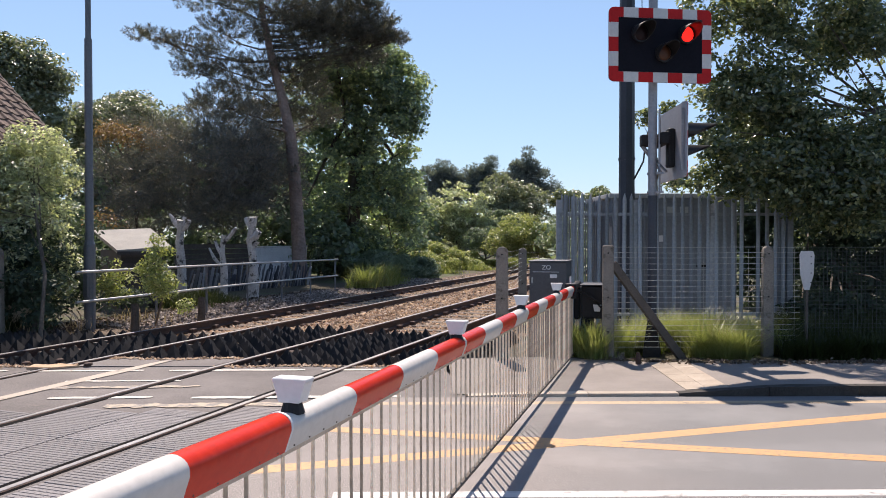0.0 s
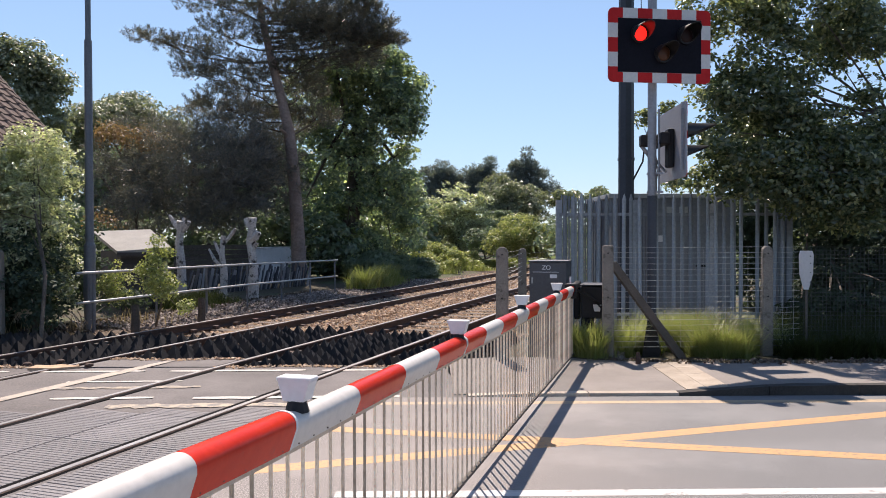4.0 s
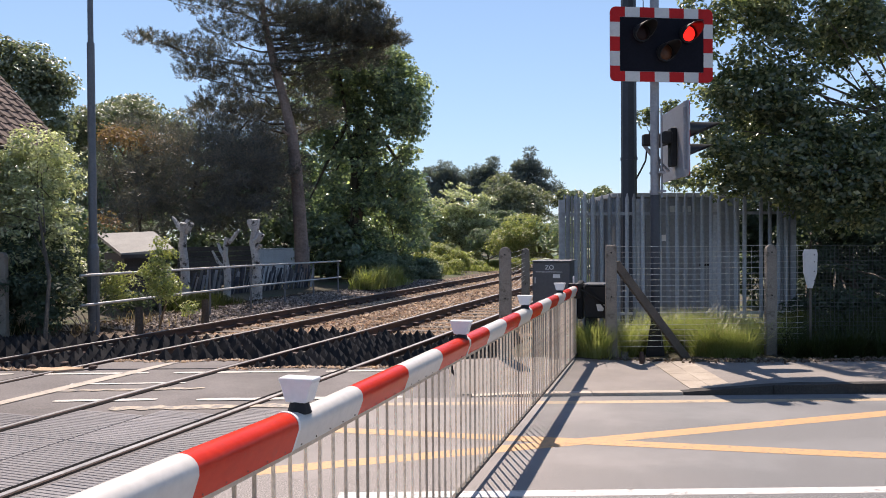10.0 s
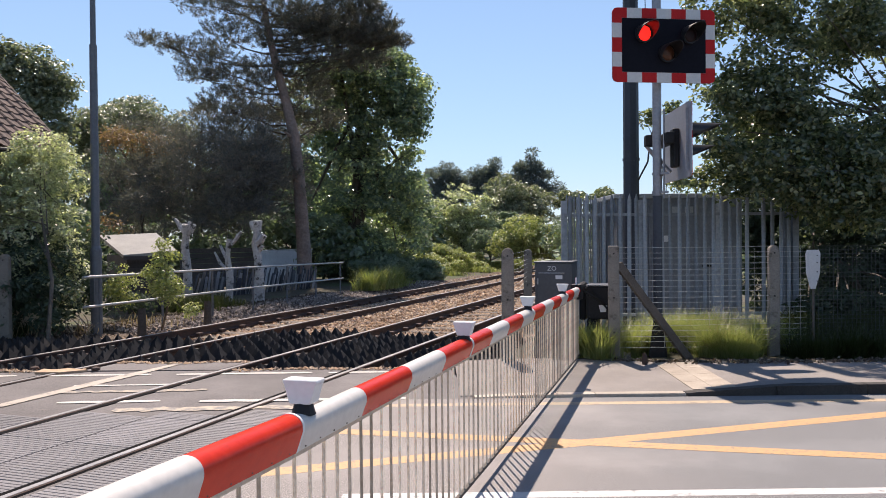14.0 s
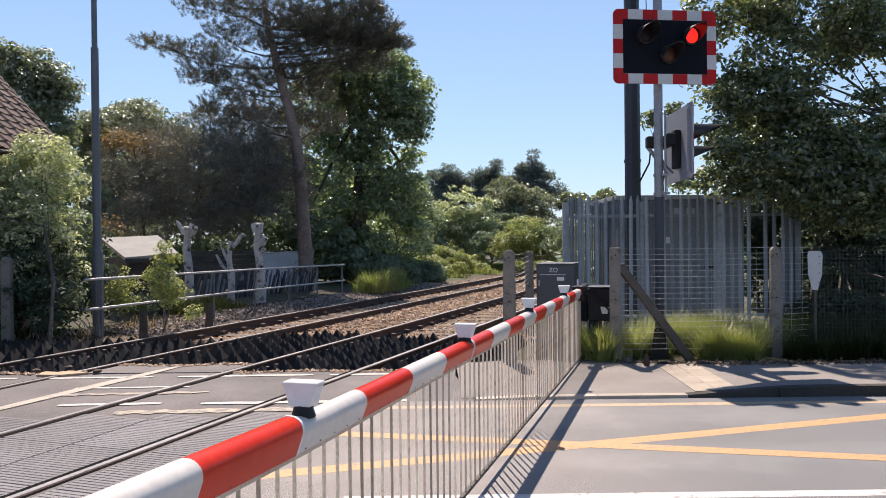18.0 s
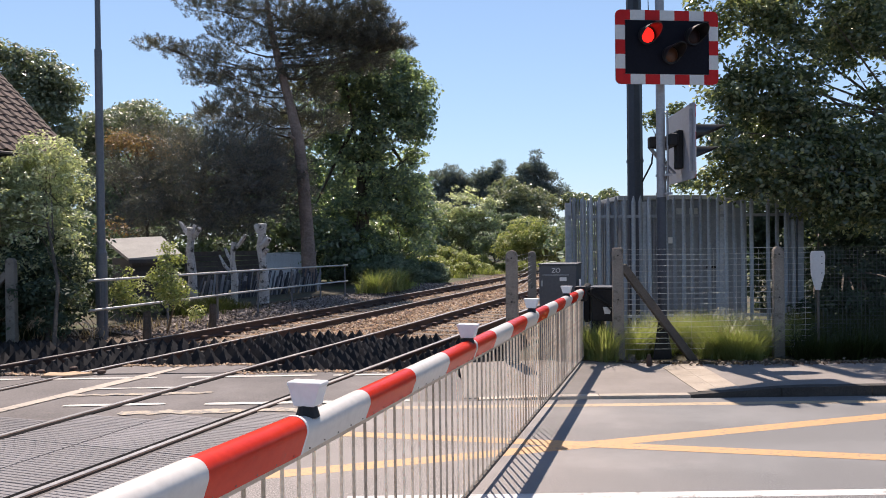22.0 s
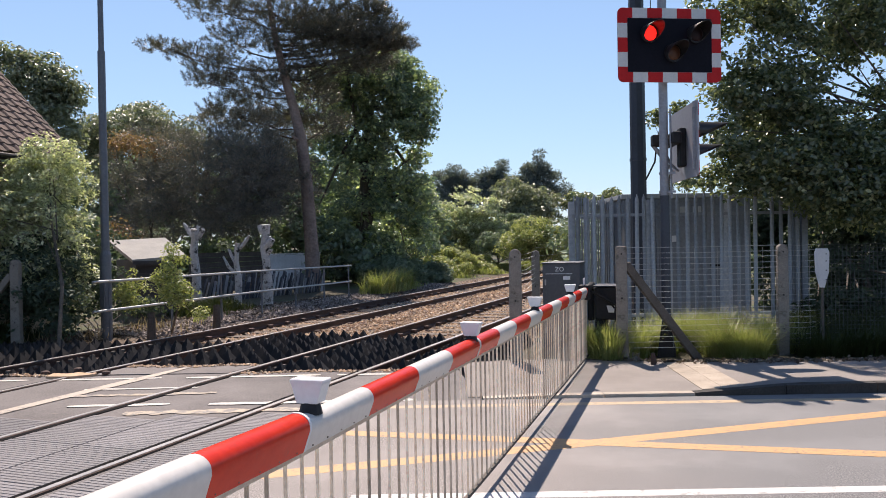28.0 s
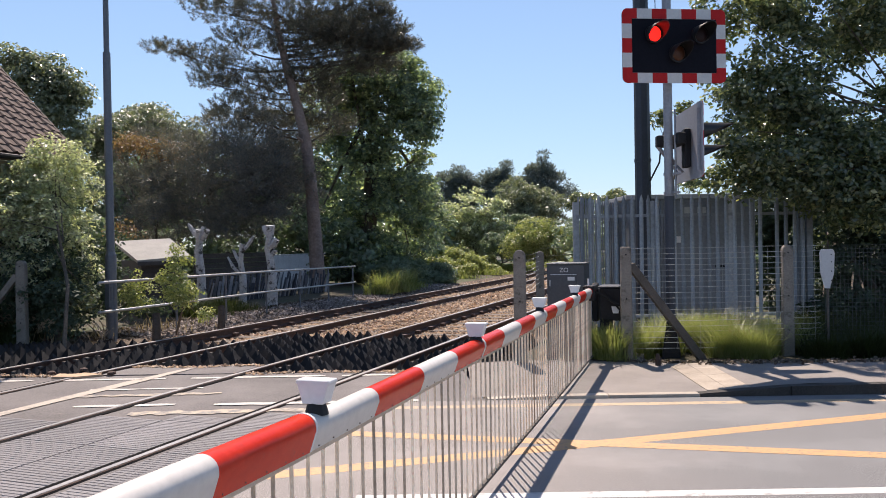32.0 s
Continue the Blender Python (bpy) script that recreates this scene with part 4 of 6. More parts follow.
def wire_panel(name, label, p0, p1, z0, z1, dz, dx, r, material, r_vert=None, fine=False):
    """A fence panel of level and upright wires between two posts."""
    a, b = Vector(p0), Vector(p1)
    t = thing(name, label, "fence", pose(a.x, a.y, 0, 0, 0, math.degrees(math.atan2(b.y - a.y, b.x - a.x))))
    length = (b - a).length
    levels = [z0 + i * dz for i in range(int((z1 - z0) / dz + 0.5) + 1)]
    if fine:
        bm = bmesh.new()
        for z in levels:
            tube([(0, 0, z), (length * 0.5, 0.012, z - 0.006), (length, 0, z)], r, 4, bm, False)
        x = dx
        while x < length:
            tube([(x, 0.004, z0), (x, 0.004, z1)], r_vert or r, 4, bm, False)
            x += dx
        part("wire_mesh", bm, material, t)["kind"] = "stuff"
        return t
    wire = mesh_from("level_wire", tube([(0, 0, 0), (length * 0.25, 0.01, -0.004), (length * 0.5, -0.006, -0.008), (length * 0.75, 0.008, -0.003), (length, 0, 0)], r, 4), material)
    for z in levels:
        o = part("level_wire", wire, None, t)
        o.location = (0, 0, z + random.uniform(-0.006, 0.006))
    x = dx
    while dx and x < length:
        part("upright_wire", tube([(x, 0.006, z0), (x, 0.006, z1)], r_vert or r, 4), material, t)
        x += dx
    return t

wire_panel("wire_fence", "galvanised wire mesh fence with close level wires", (-0.9, 10.07), (0.95, 10.80), 0.16, 1.43, 0.072, 0.30, 0.0038, WIRE, 0.0018)
wire_panel("wire_fence", "galvanised wire mesh fence with close level wires", (1.07, 10.85), (1.42, 10.98), 0.16, 1.43, 0.072, 0.15, 0.0032, WIRE, 0.002)
wire_panel("mesh_fence", "dark square wire mesh fence panel", (1.43, 10.985), (3.0, 11.5), 0.10, 1.43, 0.05, 0.05, 0.0026, WIRE_DARK, None, True)
wire_panel("mesh_fence", "dark square wire mesh fence panel", (3.05, 11.52), (5.0, 12.15), 0.10, 1.43, 0.05, 0.05, 0.0026, WIRE_DARK, None, True)
wire_panel("wire_fence", "slack wire fence between concrete posts", (-2.24, 9.60), (-2.75, 13.25), 0.85, 1.38, 0.075, 0, 0.0028, WIRE)
wire_panel("wire_fence", "slack wire fence between concrete posts", (-2.75, 13.35), (-2.1, 30), 0.85, 1.38, 0.15, 0, 0.003, WIRE)


def post_stub():
    t = thing("broken_post", "short dark rusted stub beside the gate post", "post", pose(-0.56, 9.64, 0))
    part("stub", tube([(0, 0, -0.05), (0.005, 0, 0.1), (0, 0.004, 0.17)], [0.03, 0.035, 0.02], 7), RAIL_SIDE, t)


post_stub()


def paddle():
    t = thing("marker_paddle", "white plastic marker paddle on a thin pole", "marker post", ROAD @ pose(4.855, 9.83, 0.0, 0, 0, -28))
    part("pole", tube([(0, 0, -0.1), (0, 0, 0.95)], 0.015, 8), STRUT, t)
    bm = extrude_profile([(-0.03, 0.90), (0.03, 0.90), (0.08, 1.10), (0.088, 1.35), (0.07, 1.40), (-0.07, 1.40), (-0.088, 1.35), (-0.08, 1.10)], -0.045, 0.0)
    part("paddle", bm, SIGN_WHITE, t, "white moulded plastic blade")
    part("edge", extrude_profile([(-0.08, 1.11), (-0.05, 1.02), (-0.05, 1.37), (-0.08, 1.35)], -0.06, -0.045), SIGN_WHITE, t)
    for z in (1.0, 1.12, 1.24, 1.33):
        part("screw", tube([(0.05, -0.052, z), (0.05, -0.045, z)], 0.008, 6), BLACK, t)


paddle()


def cabinet():
    t = thing("equipment_cabinet", "dark grey steel trackside cabinet with white lettering", "cabinet", pose(-1.80, 10.40, 0, 0, 0, 1))
    part("plinth", box(-0.27, -0.02, -0.05, 0.27, 0.52, 0.1), CONCRETE, t)
    body = part("body", box(-0.255, 0, 0.1, 0.255, 0.52, 1.24, 0.008), CABINET, t)
    part("door", box(-0.205, -0.012, 0.16, 0.15, 0.0, 1.10, 0.004), CABINET, t, "dark grey flush door")
    part("door_edge", box(-0.205, -0.016, 1.103, 0.15, -0.002, 1.110), LAMP_WHITE, t)
    part("lid", box(-0.268, -0.018, 1.242, 0.268, 0.54, 1.262, 0.006), CABINET, t, "low overhanging steel lid")
    part("label_plate", box(0.03, -0.018, 1.025, 0.125, -0.0125, 1.075), LAMP_WHITE, t, "small white label plate")
    part("hinge", tube([(-0.215, -0.01, 0.95), (-0.215, -0.01, 1.03)], 0.012, 6), CABINET_LID, t)
    part("hinge", tube([(-0.215, -0.01, 0.3), (-0.215, -0.01, 0.38)], 0.012, 6), CABINET_LID, t)
    cu = bpy.data.curves.new("lettering", "FONT")
    cu.body, cu.size, cu.extrude, cu.align_x = "ZO", 0.085, 0.001, "CENTER"
    tmp = bpy.data.objects.new("lettering", cu)
    me = bpy.data.meshes.new_from_object(tmp)
    bpy.data.objects.remove(tmp)
    me.materials.append(LAMP_WHITE)
    o = part("lettering", me, None, t, "white stencilled letters ZO")
    o.matrix_basis = pose(-0.02, -0.004, 1.14, 90, 0, 0)


cabinet()


def lens_disc(name, parent, x, z, off_material, lit=False):
    """A lens that sits behind the hood; the lit one has a glowing half and a dark half."""
    bm = bmesh.new()
    bmesh.ops.create_uvsphere(bm, u_segments=28, v_segments=16, radius=0.100)
    for v in bm.verts:
        v.co.y *= 0.32
    me = mesh_from(name, bm, off_material)
    if lit:
        me.materials.append(RED_LIT)
        for p in me.polygons:
            p.material_index = 1 if p.center.y < -0.004 else 0
    ob = part(name, me, None, parent, smooth=True)
    ob.matrix_basis = pose(x, -0.075, z, 0, 0, AIM)
    return ob


def hood(x, z, length=0.27, r=0.118):
    bm = bmesh.new()
    k = 20
    a0, a1 = -0.28 * math.pi, 1.28 * math.pi
    rings = []
    for y, cut, rr in ((0.0, 0.0, r), (-length, 1.0, r * 0.94), (-length, 1.0, r * 0.94 - 0.006), (0.0, 0.0, r - 0.006)):
        row = []
        for i in range(k + 1):
            a = a0 + (a1 - a0) * i / k
            back = 1 - cut * (1 - max(0.10, 0.45 + 0.55 * math.sin(a + 0.22)))
            row.append(bm.verts.new((x + rr * math.cos(a), -0.03 + y * (back if cut else 1), z + rr * math.sin(a))))
        rings.append(row)
    for r0, r1 in zip(rings, rings[1:] + rings[:1]):
        for i in range(k):
            bm.faces.new((r0[i], r0[i + 1], r1[i + 1], r1[i]))
    bmesh.ops.recalc_face_normals(bm, faces=bm.faces)
    return bm


BOARD_W, BOARD_H = 1.41, 0.97
AIM = 9    # the lamps are turned a little on their board


def signal_head(parent, lit, back_box, reach=0.27):
    """The black board with its striped border, three hooded lamps; x across, y backwards, z up from its centre."""
    w, h, c = BOARD_W / 2, BOARD_H / 2, 0.07
    corner = [(math.cos(a), math.sin(a)) for a in [math.pi / 2 * i / 4 for i in range(5)]]
    prof = [(w - c + c * a, h - c + c * b) for a, b in corner] + [(-w + c - c * b, h - c + c * a) for a, b in corner] + [(-w + c - c * a, -h + c - c * b) for a, b in corner] + [(w - c + c * b, -h + c - c * a) for a, b in corner]
    board = part("backboard", extrude_profile(prof, -0.003, 0.012), BOARD_BACK, parent)
    part("black_field", box(-w + 0.13, -0.012, -h + 0.135, w - 0.13, -0.004, h - 0.135), BOARD, board)
    t = 0.13
    sw, sh = (2 * w - 2 * 0.2) / 5, (2 * h - 2 * 0.2) / 3
    for side in (-1, 1):
        for i in range(5):
            x0 = -w + 0.2 + i * sw
            part("stripe", box(x0, -0.010, side * h - (t if side > 0 else 0), x0 + sw, -0.0035, side * h + (0 if side > 0 else t)), SIGN_RED if i % 2 else SIGN_WHITE, board)
        for i in range(3):
            z0 = -h + 0.2 + i * sh
            part("stripe", box(side * w - (t if side > 0 else 0), -0.010, z0, side * w + (0 if side > 0 else t), -0.0035, z0 + sh), SIGN_RED if i % 2 else SIGN_WHITE, board)
        for sv in (-1, 1):
            pts = [(side * (w - 0.2), sv * (h - t)), (side * (w - 0.2), sv * h)] + [(side * (w - c + c * math.sin(math.pi / 2 * i / 4)), sv * (h - c + c * math.cos(math.pi / 2 * i / 4))) for i in range(5)] + [(side * w, sv * (h - 0.2)), (side * (w - t), sv * (h - 0.2)), (side * (w - t), sv * (h - t))]
            part("corner_stripe", extrude_profile(pts, -0.010, -0.0035), SIGN_RED, board)
    lens = []
    for x, z, kind in ((-0.30, 0.14, "red"), (0.33, 0.14, "red"), (0.02, -0.11, "amber")):
        cowl = part("lamp_hood", hood(0, 0, reach), HOOD, parent, smooth=True)
        cowl.matrix_basis = pose(x, -0.03, z, 0, 0, AIM)
        rim = part("lamp_rim", extrude_profile([(0.122 * math.cos(a), 0.122 * math.sin(a)) for a in [math.tau * i / 20 for i in range(20)]], -0.03, 0.0), BLACK, parent)
        rim.matrix_basis = pose(x, -0.045, z, 0, 0, AIM)
        lens.append(lens_disc(kind + "_lens", parent, x, z, AMBER_OFF if kind == "amber" else RED_OFF, lit and kind == "red"))
    if back_box:
        part("lamp_case", box(-0.48, 0.013, -0.02, 0.48, 0.16, 0.32, 0.02), BLACK, parent)
        part("lamp_case", box(-0.14, 0.013, -0.28, 0.16, 0.16, -0.025, 0.02), BLACK, parent)
    else:
        part("mount_plate", box(-0.20, 0.013, -0.32, -0.02, 0.10, 0.20, 0.02), BLACK, parent)
        part("cable_box", box(-0.30, 0.101, -0.02, 0.30, 0.22, 0.14, 0.02), BLACK, parent)
        part("side_edge", box(-0.62, 0.013, -0.40, -0.60, 0.05, 0.40), GALV_POLE, parent)
    return lens


# the pole with its two heads
POLE = Vector((-0.44, 10.71, 0.00))


def signal_pole():
    t = thing("signal_pole", "grey galvanised steel signal pole on a dark flared base", "pole", pose(POLE.x, POLE.y, 0))
    part("pole", tube([(0, 0, 0.0), (0, 0, 5.1)], 0.06, 12), GALV_POLE, t, smooth=True)
    # dark tube added round the pole in place of the tree's shade
    part("sleeve", tube([(0, 0, 0.42), (0, 0, 2.14)], 0.064, 12), COLUMN, t, "dark tube added for the tree shade on the lower pole", smooth=True)
    part("base", tube([(0, 0, -0.05), (0, 0, 0.05), (0, 0, 0.42), (0, 0, 0.45)], [0.17, 0.16, 0.085, 0.07], 4), BLACK, t, "dark flared base cover")
    for z in (2.17, 2.42):
        part("clamp", tube([(0, 0, z), (0, 0, z + 0.03)], 0.072, 12), GALV_POLE, t)
        part("clamp_bolt", box(0.05, -0.1, z, 0.15, -0.06, z + 0.03), GALV_POLE, t)
    part("conduit", tube([(0.09, -0.03, 2.1), (0.09, -0.03, 3.3)], 0.015, 6), GALV_POLE, t)


signal_pole()
front_signal = thing("crossing_signal", "black crossing light board with red and white striped border", "signal", Matrix.Translation((-0.34, 10.52, 4.10)) @ pose(0, 0, 0, 0, 0, 25), "crossing signals")
LENSES = signal_head(front_signal, True, True)
side_signal = thing("crossing_signal", "crossing light board seen from its grey back", "signal", Matrix.Translation((-0.19, 10.92, 2.84)) @ pose(0, 0, 0, 0, 0, 106), "crossing signals")
signal_head(side_signal, False, False, 0.50)
part("bracket", box(-0.02, 0.20, -0.02, 0.12, 0.42, 0.14, 0.02), BLACK, side_signal)
part("aerial_wire", tube([Vector((-0.58, 10.66, 4.60)) - side_signal.matrix_basis.translation, Vector((-0.59, 10.67, 5.23)) - side_signal.matrix_basis.translation], 0.006, 5), BLACK, side_signal).matrix_basis = side_signal.matrix_basis.to_3x3().to_4x4().inverted()
part("stay", tube([(0.05, 0.40, 0.0), (-0.1, 0.10, -0.38)], 0.018, 6), GALV_POLE, side_signal)
part("stay", tube([(0.10, 0.40, 0.0), (0.14, 0.10, -0.38)], 0.018, 6), GALV_POLE, side_signal)


def big_column():
    c = thing("steel_column", "tall dark blue-grey steel column behind the palings", "column", pose(*(-1.02, 14.03, 0.00)))
    part("shaft", tube([(0, 0, -0.1), (0, 0, 2.6), (0, 0, 9.0)], [0.15, 0.138, 0.125], 8), COLUMN, c)
    part("flange", tube([(0, 0, 2.95), (0, 0, 3.0)], 0.15, 8), COLUMN, c)
    part("cable", tube([(0.13, -0.1, 2.6), (0.30, -0.25, 2.9), (0.36, -0.6, 3.25), (0.45, -1.1, 3.38)], 0.016, 6), BLACK, c)


big_column()


def palisade():
    H = 2.32
    f = thing("palisade_fence", "galvanised steel palisade fence with pointed pales", "fence", ROAD @ pose(2.18, 12.98, 0))
    prof = [(-0.034, 0.008), (-0.02, -0.006), (-0.008, -0.010), (0.008, -0.010), (0.02, -0.006), (0.034, 0.008), (0.034, 0.011), (0.02, -0.003), (-0.02, -0.003), (-0.034, 0.011)]

    def pale_mesh(height):
        bm = bmesh.new()
        rings = []
        for z, k in ((0.03, 1.0), (height - 0.10, 1.0), (height, 0.12)):
            rings.append([bm.verts.new((x * k, y - 0.03, z)) for x, y in prof])
        n = len(prof)
        for r0, r1 in zip(rings, rings[1:]):
            for i in range(n):
                bm.faces.new((r0[i], r0[(i + 1) % n], r1[(i + 1) % n], r1[i]))
        bm.faces.new(rings[-1])
        return mesh_from("pale", bm, GALV)

    pale = pale_mesh(H)
    for i in range(27):
        if i in (22,):
            continue
        p = part("pale", pale, None, f)
        p.location = (0.08 + i * 0.1435, 0, random.uniform(-0.02, 0.02))
        p.rotation_euler = (0, radians(random.uniform(-0.5, 0.5)), 0)
    for z in (0.25, 1.95):
        part("rail", box(0, -0.012, z, 3.95, 0.012, z + 0.05), GALV, f)
    for x in (0.0, 1.30, 2.60, 3.80, 3.95):
        part("post", box(x - 0.05, 0.012, -0.05, x + 0.05, 0.09, H + (0.03 if x > 3.9 else -0.1)), GALV, f)
    side = thing("palisade_fence", "galvanised steel palisade fence returning behind the column", "fence", ROAD @ pose(2.18, 13.1, 0, 0, 0, 63))
    for i in range(18):
        p = part("pale", pale, None, side)
        p.location = (0.1 + i * 0.151, 0, 0)
    for z in (0.25, 1.95):
        part("rail", box(0, -0.012, z, 2.8, 0.012, z + 0.05), GALV, side)
    part("post", box(2.75, 0.012, -0.05, 2.85, 0.09, H), GALV, side)
    k = thing("relay_kiosk", "grey steel relay kiosk with a flat roof behind the palings", "kiosk", ROAD @ pose(3.45, 14.6, 0))
    part("wall", box(0, 0, -0.05, 2.4, 2.2, 2.33), KIOSK, k)
    part("roof", box(-0.06, -0.06, 2.335, 2.46, 2.26, 2.42, 0.01), CABINET_LID, k)
    for x in (0.65, 1.5):
        part("door", box(x + 0.005, -0.02, 0.1, x + 0.84, -0.002, 2.2, 0.004), KIOSK, k, "grey steel door")
    for x in (1.0, 1.30):
        part("vent_plate", box(x, -0.03, 2.0, x + 0.16, -0.021, 2.17), CABINET_LID, k)
    part("door_handle", box(1.62, -0.06, 1.02, 1.86, -0.021, 1.06), BLACK, k)
    part("label_plate", box(0.86, -0.026, 1.50, 0.98, -0.021, 1.62), LAMP_WHITE, k, "small white notice")
    for x in (0.30, 0.62, 1.495, 2.36):
        part("seam_strip", box(x - 0.02, -0.034, 0.05, x + 0.02, -0.003, 2.3), KIOSK, k)


palisade()


# ---- left side of the railway ----
def lamp_column():
    t = thing("lamp_column", "grey steel street lamp column beside the railing", "lamp column", pose(*(-10.42, 11.43, -0.00)))
    part("base", tube([(0, 0, -0.1), (0, 0, 1.45)], 0.10, 12), LAMP_COLUMN, t, smooth=True)
    part("shoulder", tube([(0, 0, 1.45), (0, 0, 1.52)], [0.10, 0.075], 12), LAMP_COLUMN, t)
    part("shaft", tube([(0, 0, 1.52), (0, 0, 5.2)], [0.075, 0.066], 12), LAMP_COLUMN, t, smooth=True)
    part("upper_shaft", tube([(0, 0, 5.2), (0, 0, 8.5)], [0.05, 0.045], 12), LAMP_COLUMN, t, smooth=True)
    part("door", box(-0.05, -0.112, 0.5, 0.05, -0.085, 1.0, 0.006), LAMP_COLUMN, t)


lamp_column()


def railing():
    a, b = Vector((-10.0, 10.75)), Vector((-10.45, 21.9))
    t = thing("tube_railing", "grey tubular steel railing with two rails", "railing", pose(a.x, a.y, 0, 0, 0, math.degrees(math.atan2(b.y - a.y, b.x - a.x))))
    n = (b - a).length
    part("top_rail", tube([(-0.1, 0, 0.98), (n * 0.5, 0.01, 0.95), (n + 0.1, 0, 0.90)], 0.024, 8), TUBE, t)
    part("lower_rail", tube([(-0.1, 0, 0.46), (n * 0.5, 0.01, 0.45), (n + 0.1, 0, 0.40)], 0.024, 8), TUBE, t)
    for i in range(7):
        x = 0.35 + i * (n - 0.4) / 6
        part("post", tube([(x, 0.03, -0.1), (x, 0.03, 0.97 - 0.01 * i)], 0.024, 8), LAMP_COLUMN, t)


railing()
for px, py in ((-9.39, 11.38, 0.00)[:2], (-9.21, 13.09, 0.00)[:2]):
    t = thing("timber_stump", "short dark rotten timber stump in the gravel", "stump", pose(px, py, -0.05), "timber stumps")
    bm = tube([(0, 0, -0.05), (0.01, 0, 0.25), (0, 0.01, 0.44)], [0.075, 0.075, 0.06], 9)
    for v in bm.verts:
        v.co += Vector((noise.noise(v.co * 9), noise.noise(v.co * 9 + Vector((3, 0, 0))), noise.noise(v.co * 9 + Vector((0, 5, 0))))) * 0.02
    part("trunk", bm, TIMBER, t)


def shed():
    base = Vector((-12.35, 15.11, 0.00))
    t = thing("garden_shed", "low dark timber shed with a pale felt roof", "shed", pose(base.x, base.y, 0))
    o = Vector((base.x, base.y, 0))
    roof = [Vector(p) - o for p in ((-12.17, 14.18, 1.30), (-11.52, 15.23, 1.38), (-12.92, 16.26, 1.82), (-13.72, 15.17, 1.76))]
    bm = bmesh.new()
    vs = [bm.verts.new(p) for p in roof] + [bm.verts.new(p - Vector((0, 0, 0.07))) for p in roof]
    for f in ((0, 1, 2, 3), (7, 6, 5, 4), (0, 4, 5, 1), (1, 5, 6, 2), (2, 6, 7, 3), (3, 7, 4, 0)):
        bm.faces.new([vs[i] for i in f])
    bmesh.ops.recalc_face_normals(bm, faces=bm.faces)
    part("roof", bm, FELT, t, "sun-bleached felt roof slope")
    a, c = roof[0].lerp(roof[2], 0.1), roof[1].lerp(roof[3], 0.1)
    d = c - a
    yaw = math.atan2(d.y, d.x)
    for i in range(9):
        w = part("board", box(0, 0.006 * (i % 2), 0, d.xy.length, 0.03, 0.15), SHED, t)
        w.matrix_basis = pose(a.x, a.y, -0.06 + i * 0.15, 0, 0, math.degrees(yaw))
    e = roof[3].lerp(roof[1], 0.1) - a
    for i in range(9):
        w = part("board", box(0, -0.03, 0, e.xy.length, -0.006 * (i % 2), 0.15), SHED, t)
        w.matrix_basis = pose(a.x, a.y, -0.06 + i * 0.15, 0, 0, math.degrees(math.atan2(e.y, e.x)))
    part("fascia", box(0, -0.02, 0, d.xy.length, 0.0, 0.09), SHED, t).matrix_basis = pose(roof[0].x, roof[0].y, roof[0].z - 0.12, 0, 0, math.degrees(yaw))

shed()


def low_wall():
    p0, p1 = Vector((-15.16, 24.89, 0.00)), Vector((-14.73, 28.09, -0.00))
    d = p1 - p0
    t = thing("white_panel_wall", "faded whitewashed panel wall with stains", "wall", pose(p0.x, p0.y, 0, 0, 0, math.degrees(math.atan2(d.y, d.x))))
    part("panel", box(0, 0, -0.1, d.length, 0.12, 1.22, 0.02), OLD_WALL, t)
    part("coping", box(-0.04, -0.03, 1.225, d.length + 0.04, 0.15, 1.27, 0.01), OLD_WALL, t)
    q0, q1 = Vector((-15.87, 21.17, -0.00)), Vector((-15.00, 24.55, 0.00))
    d = q1 - q0
    t = thing("timber_fence", "old dark timber fence of level boards", "fence", pose(q0.x, q0.y, 0, 0, 0, math.degrees(math.atan2(d.y, d.x))))
    for i in range(8):
        part("board", box(0, 0.012 * (i % 2), 0.02 + i * 0.17, d.length, 0.04, 0.175 + i * 0.17), TIMBER, t)
    for x in (0.3, 1.5, d.length - 0.1):
        part("post", box(x - 0.05, 0.055, -0.1, x + 0.05, 0.15, 1.42), TIMBER, t)


low_wall()


def birch(x, y, h, r, lobes, seed):
    rng = np.random.default_rng(seed)
    t = thing("birch_stump", "tall pale birch stump cut back to knobbly limbs", "tree stump", pose(x, y, 0), "birch stumps")
    pts = [(0, 0, -0.1), (0.05, 0, h * 0.35), (-0.04, 0.02, h * 0.7), (0.03, 0, h)]
    bm = tube(pts, [r * 1.25, r, r * 0.95, r * 0.9], 10)
    for a, zz, ln, rr in lobes:
        s = Vector((0, 0, h * zz))
        e = s + Vector((math.cos(a) * ln, math.sin(a) * ln * 0.4, ln * 1.1))
        tube([s, s.lerp(e, 0.5) + Vector((0, 0, -0.03)), e], [rr, rr * 1.1, rr * 0.85], 8, bm)
    bmesh.ops.subdivide_edges(bm, edges=bm.edges[:], cuts=1)
    for v in bm.verts:
        v.co += Vector((noise.noise(v.co * 5), noise.noise(v.co * 5 + Vector((7, 0, 0))), 0.5 * noise.noise(v.co * 6))) * r * 0.45
    part("trunk", bm, BIRCH, t, smooth=True)


